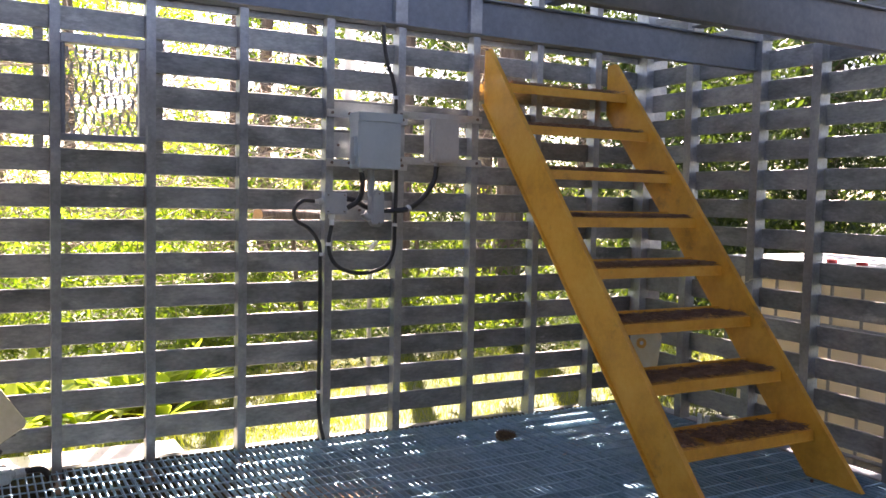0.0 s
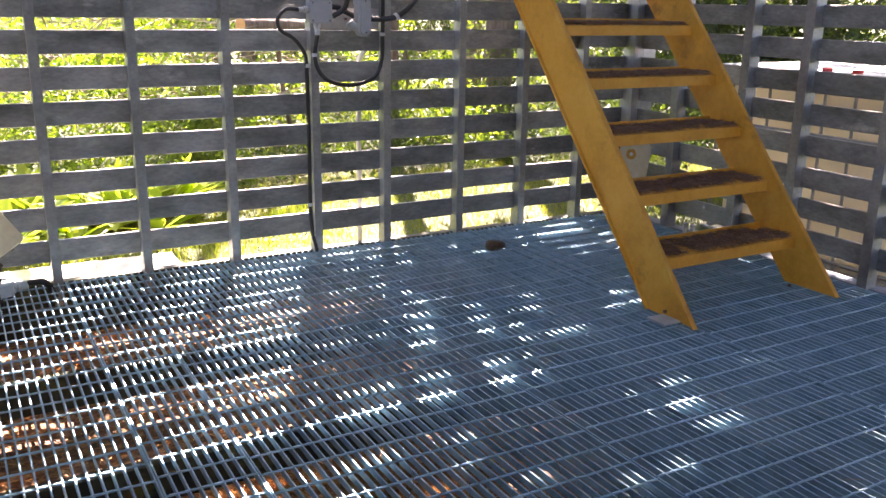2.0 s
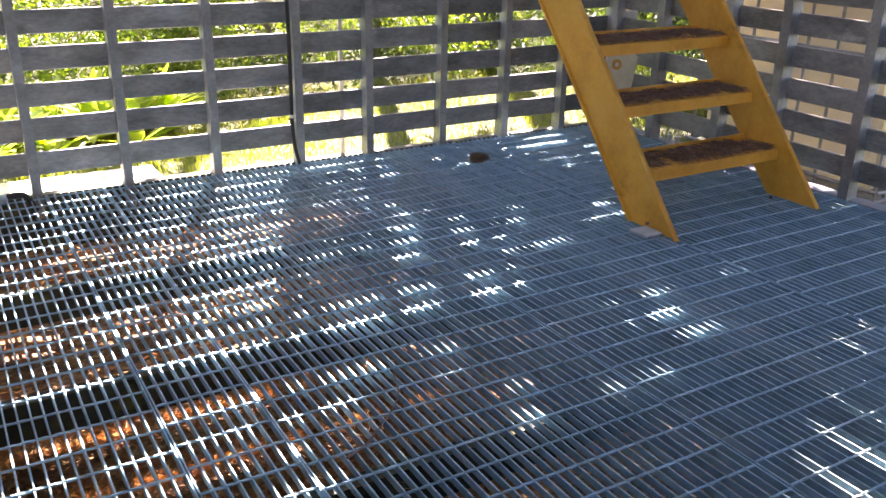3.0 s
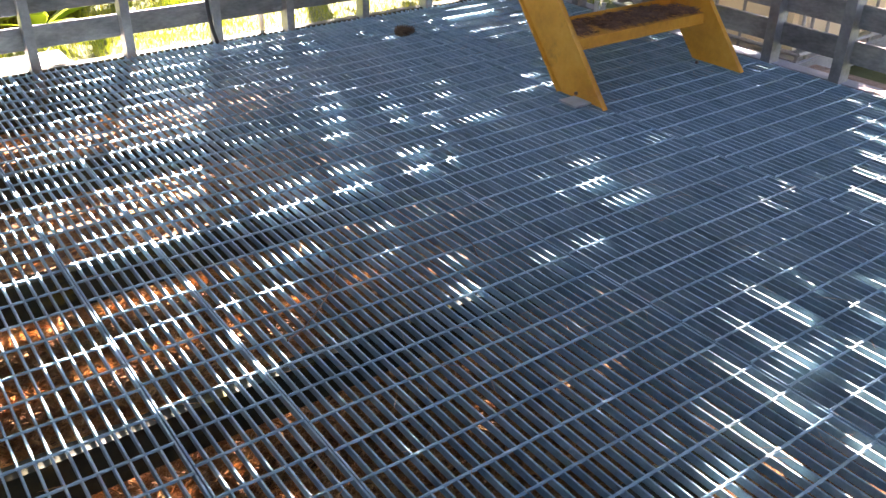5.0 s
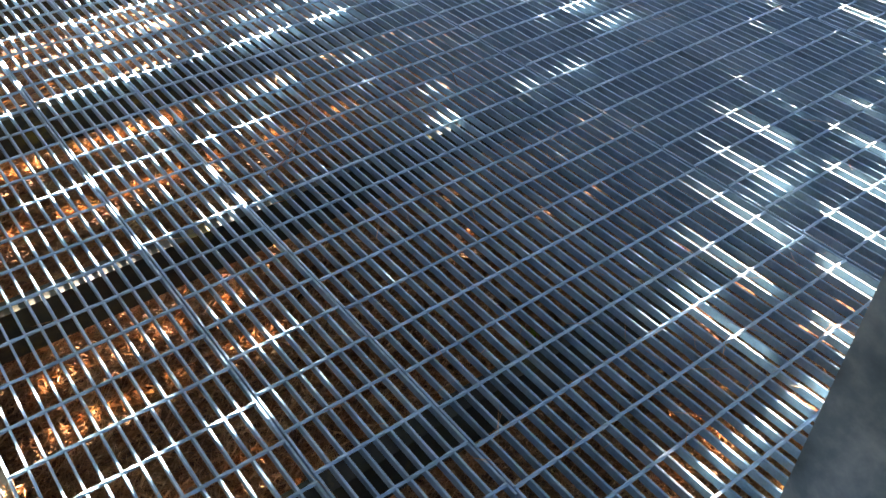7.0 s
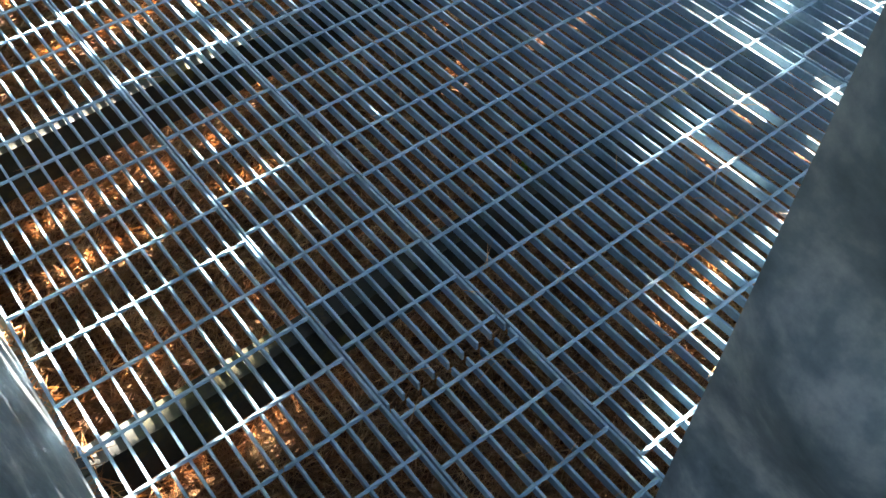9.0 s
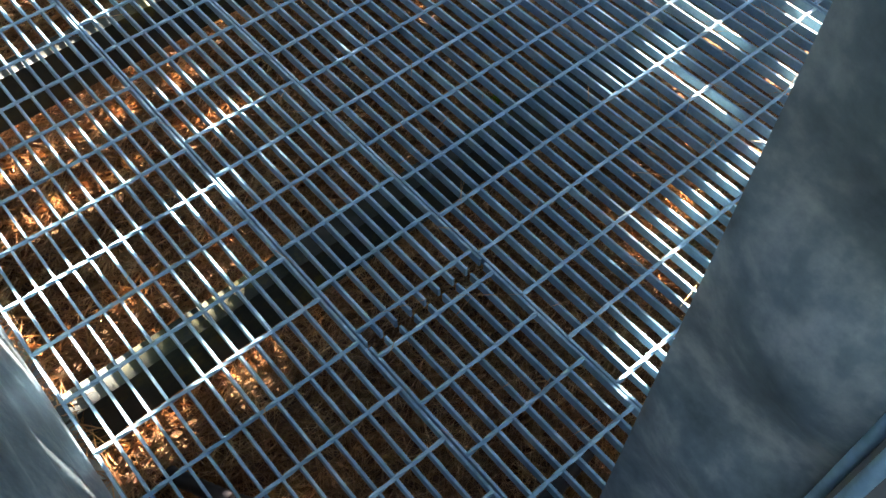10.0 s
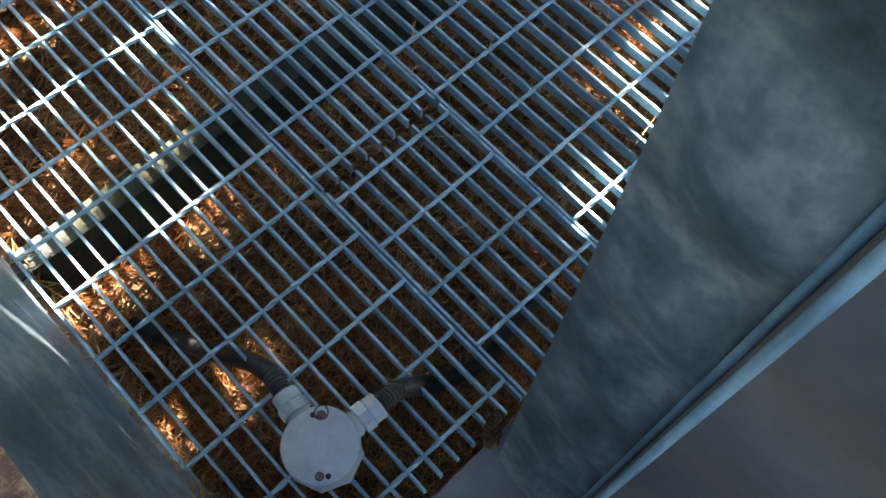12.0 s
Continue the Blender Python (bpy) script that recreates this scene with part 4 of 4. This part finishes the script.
for z in (0.16, 0.38, 0.6, 0.82, 1.05):
    part("cage_hoop", Shape().tube([(0.0, 0.0, z), (1.04, 0.0, z), (1.04, 1.3, z), (0.0, 1.3, z), (0.0, 0.0, z)], 0.011, 8), POST, tank)
part("pallet", bevel_box((0, 0, 0.0), (1.05, 1.3, 0.12), 0.01), POST, tank, "grey steel pallet")

# ---------------------------------------------------------------- outside: woodland
vr = np.random.default_rng(7)


def tree(x, y, r, h, crown, leaves, size, mat, lean=0.0, label="pine tree with a rough brown trunk", gaps=()):
    """Tapered trunk, limbs and an uneven crown of leaf clumps."""
    ob = thing("tree", label, "tree", (x, y, GROUND - 0.02), "trees round the platform")
    pts = [(lean * k / 6 + 0.03 * math.sin(k * 2 + x), 0.03 * math.cos(k + y), h * k / 6) for k in range(7)]
    part("trunk", Shape().tube(smooth_path(pts, 3), [r * (1.25 if i == 0 else 1 - 0.6 * i / 18) for i in range(19)], 12), BARK, ob)
    centres, radii = [], []
    for c, rad in crown:
        limb = Shape().tube(smooth_path([(lean * c[2] / h, 0, max(0.5, c[2] - rad * 0.6)), (c[0] * 0.5, c[1] * 0.5, c[2] - rad * 0.1), c], 3), [r * 0.35 * (1 - 0.8 * i / 6) for i in range(7)], 6)
        part("limb", limb, BARK, ob)
        for k in range(7):
            o = vr.normal(size=3)
            o /= np.linalg.norm(o)
            centres.append(np.array(c) + o * rad * 0.7)
            radii.append(rad * vr.uniform(0.3, 0.55))
    if leaves and crown:
        sp = clumps(vr, centres, radii, max(1, leaves // len(centres)), 0.8)
        for gx0, gz0, gr0 in gaps:   # thin spots in the crown where the sun comes through
            sx, sz = sp[:, 0] - sp[:, 1] * SUN_TO.x / SUN_TO.y, sp[:, 2] - sp[:, 1] * SUN_TO.z / SUN_TO.y
            sp = sp[(sx - gx0) ** 2 + (sz - gz0) ** 2 > gr0 ** 2]
        part("crown", leaf_mesh("crown", mat, sp, size, vr), mat, ob)


# shade trees towards the sun on the east side of the wall
SHADE = [((-1.15 + 0.72 * i + 0.25 * (j % 2), 0.5 * ((i * 2 + j) % 3) - 0.5, 4.4 + 0.75 * j), 0.62) for i in range(5) for j in range(6)]
SUN_SPOTS = [(1.75, 3.23, 0.072), (1.74, 3.1, 0.072), (1.48, 3.28, 0.05), (2.13, 3.16, 0.05), (2.13, 3, 0.058), (2.02, 2.84, 0.058), (1.86, 2.74, 0.05), (1.49, 2.85, 0.058), (1.45, 2.68, 0.065), (1.38, 2.56, 0.05),
             (1.25, 2.35, 0.07), (1.06, 2.38, 0.11), (0.93, 2.1, 0.1), (0.81, 1.95, 0.1), (1.19, 1.66, 0.11), (1.67, 3.91, 0.058), (2.38, 3.62, 0.043), (2.5, 3.79, 0.036), (2.08, 2.09, 0.1), (1.92, 1.94, 0.1), (1.95, 1.79, 0.1), (1.26, 2, 0.07), (4.4, 2.85, 0.7), (0.28, 1.32, 0.15), (0.28, 1.06, 0.12)]


def crown_gap(x, y, r, tree_x=5.17, tree_y=8.0):
    """Where the way to the sun from a spot on the floor meets the upright plane through a tree's trunk."""
    k = (tree_y - y) / SUN_TO.y
    return x + SUN_TO.x * k - tree_x, SUN_TO.z * k - GROUND + 0.02, r


tree(5.17, 8.0, 0.17, 9.5, SHADE, 20000, 0.13, LEAF_SHADED, gaps=[crown_gap(*spot) for spot in SUN_SPOTS])
# bough high on a slender trunk, and unseen east-wall crown, added to block light
tree(3.98, 8.25, 0.06, 9.6, [((-0.42, -0.25, 7.85), 0.27), ((-0.12, -0.25, 7.95), 0.27), ((-0.42, -0.25, 8.3), 0.27), ((-0.12, -0.25, 8.35), 0.27), ((-0.4, -0.25, 8.7), 0.25)], 2800, 0.12, LEAF_SHADED, gaps=[crown_gap(x, y, r, 3.98, 8.25) for x, y, r in ((0.26, 1.32, 0.2), (0.28, 1.06, 0.13), (0.22, 0.93, 0.12), (0.17, 0.78, 0.08))])
tree(5.6, 1.5, 0.14, 8.0, [((-1.2, -1.0, 5.2), 1.0), ((-2.6, -0.4, 5.6), 1.1), ((-3.6, -1.4, 5.8), 1.0), ((-2.0, -2.2, 5.4), 1.1), ((-0.6, 0.4, 6.0), 1.1), ((-3.2, 0.6, 6.4), 1.1), ((-1.6, 0.9, 6.2), 1.0), ((-4.4, -0.2, 6.6), 1.0), ((-3.6, 2.2, 6.8), 1.1), ((-2.0, 2.6, 6.6), 1.1), ((-4.6, 1.4, 7.0), 1.1), ((-0.4, 2.4, 6.4), 1.0), ((-2.2, 1.6, 5.4), 0.9), ((-3.2, 2.2, 5.6), 0.9), ((-1.4, 2.2, 5.5), 0.9)], 42000, 0.14, LEAF_SHADED)
tree(9.9, 7.6, 0.15, 9.0, [((-0.8, 0, 4.6), 1.3), ((0.6, 0.2, 5.8), 1.4), ((-0.3, -0.8, 3.0), 1.1), ((0.2, -1.6, 4.5), 1.2), ((-0.6, -0.4, 6.8), 1.3)], 9000, 0.13, LEAF_SHADED)
tree(7.4, 3.6, 0.13, 6.0, [((-0.6, 0, 1.9), 0.8), ((0.2, 0.8, 2.3), 0.8), ((-0.2, -1.0, 2.2), 0.8), ((-0.4, 0.3, 2.4), 0.7)], 14000, 0.08, LEAF_SHADED)
for x, y, r, h in ((4.03, 8.2, 0.07, 6.0), (2.6, 9.5, 0.06, 6.0), (3.4, 11.0, 0.09, 7.0), (6.4, 10.5, 0.11, 7.0), (7.0, 8.8, 0.07, 6.0), (9.0, 11.5, 0.12, 7.0), (4.7, 13.0, 0.1, 7.0), (1.2, 12.5, 0.08, 7.0), (0.3, 10.8, 0.05, 6.0), (10.5, 8.5, 0.1, 7.0), (9.6, 4.8, 0.09, 6.0)):
    tree(x, y, r, h + 7, [((0.3, 0.2, h + 6.4), 0.9), ((-0.4, -0.2, h + 5.8), 0.7)], 900, 0.12, LEAF)


def thicket(name, label, boxes, count, size, mat, seed, radius=(0.2, 0.5)):
    """Undergrowth as leaf clumps heaped inside the given blocks of ground."""
    r = np.random.default_rng(seed)
    cs, rs = [], []
    for lo, hi, n in boxes:
        c = r.uniform(lo, hi, (n, 3))
        c[:, 2] = lo[2] + (hi[2] - lo[2]) * r.uniform(0, 1, n) ** 1.3
        cs.append(c)
        rs.append(r.uniform(*radius, n))
    c, rad = np.concatenate(cs), np.concatenate(rs)
    ob = new(name, leaf_mesh(name, mat, clumps(r, c, rad, count // len(c), 0.7), size, r))
    return tagged(ob, label, "undergrowth", kind="stuff")


thicket("undergrowth", "sunlit green undergrowth behind the slatted wall", [((-1.5, 6.6, -0.2), (7.0, 8.2, 0.5), 130), ((1.2, 7.5, -0.2), (8.5, 10.0, 1.5), 130)], 46000, 0.045, LEAF, 31, (0.15, 0.4))
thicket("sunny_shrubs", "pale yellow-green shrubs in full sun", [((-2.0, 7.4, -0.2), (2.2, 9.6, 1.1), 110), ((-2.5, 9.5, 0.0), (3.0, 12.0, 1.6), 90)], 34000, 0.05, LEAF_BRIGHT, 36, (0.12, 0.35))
thicket("low_shrubs", "low dark green shrubs in the shade", [((2.2, 6.6, -0.2), (9, 8.0, 0.25), 80), ((4.8, 5.2, -0.2), (9.5, 6.8, 0.9), 80)], 26000, 0.045, LEAF_SHADED, 32, (0.15, 0.4))
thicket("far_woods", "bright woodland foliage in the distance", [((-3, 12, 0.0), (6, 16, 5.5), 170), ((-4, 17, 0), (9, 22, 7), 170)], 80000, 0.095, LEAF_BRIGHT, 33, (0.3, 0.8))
thicket("far_woods", "dark woodland foliage in the distance", [((4, 11, 0.0), (15, 15, 5.5), 260), ((9, 17, 0), (26, 22, 8.5), 240), ((9, 1, 0), (13, 12, 6.0), 340)], 150000, 0.11, LEAF_SHADED, 34, (0.4, 0.9))
thicket("side_foliage", "green foliage beyond the shaded wall", [((5.6, 0.6, 0.4), (7.8, 5.0, 2.7), 190), ((4.4, 4.6, 0.4), (6.5, 6.0, 2.4), 90)], 52000, 0.065, LEAF_SHADED, 35, (0.2, 0.5))

# foliage out of view, added to keep west and south light off the platform
thicket("light_block_woods", "unseen dense dark foliage added to block light from west and south", [((-2.8, 0.9, -0.2), (-1.0, 4.5, 3.3), 150), ((-6.5, 2.2, 0), (-3.0, 7.5, 5.0), 200), ((0.5, -7.5, 0), (6.5, -4.5, 3.5), 120)], 70000, 0.14, LEAF_SHADED, 37, (0.4, 0.9))

# clumps added in the glint's path to break its row of floor patches
thicket("glint_block_leaves", "dark leaf clumps added beyond the shaded wall to block the glint", [((4.85, 2.75, 2.55), (5.1, 3.1, 2.85), 6), ((4.6, 2.8, 1.55), (5.0, 3.3, 2.05), 10)], 5000, 0.05, LEAF_SHADED, 38, (0.12, 0.22))


def brush(name, label, lo, hi, count, seed, length=(0.5, 1.3)):
    """A tangle of thin dry branches, each a bent three-sided stem."""
    r = np.random.default_rng(seed)
    sh = Shape()
    for p in r.uniform(lo, hi, (count, 3)):
        d = r.normal(size=3) * (1, 0.6, 0.55)
        d *= r.uniform(*length) / np.linalg.norm(d)
        sag = r.normal(size=3) * 0.06
        sh.tube([p - d / 2, p + sag, p + d / 2], [0.007, 0.005, 0.002], 3, caps=False)
    return tagged(new(name, sh.mesh(name, TWIGS)), label, "dry brush", kind="stuff")


brush("dry_brush", "pale dry branches tangled among the sunlit shrubs", (-2.2, 7.2, 0.2), (2.8, 10.0, 2.7), 1500, 61)
brush("dry_brush", "thin grey branches in the shaded woods", (3.0, 8.5, 0.3), (9.0, 11.0, 3.2), 700, 62)


def broad_plant(x, y, n, seed):
    """A clump of long arching broad leaves."""
    r = random.Random(seed)
    ob = thing("broadleaf_plant", "lime-green broad-leaved plant in full sun", "plant", (x, y, GROUND), "broad-leaved plants")
    s = Shape()
    for i in range(n):
        a, ln, w, tilt = r.uniform(0, 6.28), r.uniform(0.35, 0.75), r.uniform(0.025, 0.055), r.uniform(0.5, 1.3)
        c, si = math.cos(a), math.sin(a)
        rows = []
        for k in range(7):
            t = k / 6
            out = ln * math.sin(t * 1.2) * math.cos(tilt) * 1.2
            up = ln * t * math.sin(tilt) - 0.35 * ln * t * t
            hw = w * math.sin(math.pi * (0.08 + 0.9 * t)) + 0.002
            rows.append([(c * out - si * hw, si * out + c * hw, up + 0.25 * hw), (c * out, si * out, up), (c * out + si * hw, si * out - c * hw, up + 0.25 * hw)])
        s.add([p for row in rows for p in row], [(3 * k + j, 3 * k + j + 1, 3 * k + j + 4, 3 * k + j + 3) for k in range(6) for j in range(2)])
    part("leaves", s, LEAF_LIME, ob)


for i in range(22):
    broad_plant(-0.9 + 0.17 * i + random.uniform(-0.1, 0.1) if i < 14 else random.uniform(-0.8, 1.3), random.uniform(5.5, 6.6), 16, i)

gr = np.random.default_rng(41)
n = 26000
gx = gr.uniform((1.2, 4.3, GROUND), (7.5, 7.0, GROUND + 0.02), (n, 3))
gx2 = gr.uniform((-1.5, 4.95, GROUND), (2.2, 7.0, GROUND + 0.02), (12000, 3))
gx = np.concatenate([gx, gx2])
a = gr.uniform(0, 6.28, len(gx))
h = gr.uniform(0.02, 0.07, (len(gx), 1))
side = np.stack([np.cos(a), np.sin(a), a * 0], 1) * 0.003
lean = np.stack([np.cos(a * 3), np.sin(a * 3), 3 + a * 0], 1)
v = np.stack([gx - side, gx + side, gx + lean * h / 3], 1).reshape(-1, 3)
me = bpy.data.meshes.new("grass")
me.from_pydata(v.tolist(), [], np.arange(len(v)).reshape(-1, 3).tolist())
me.materials.append(GRASS)
tagged(new("grass", me), "short yellow-green grass outside the wall", "grass", kind="stuff")
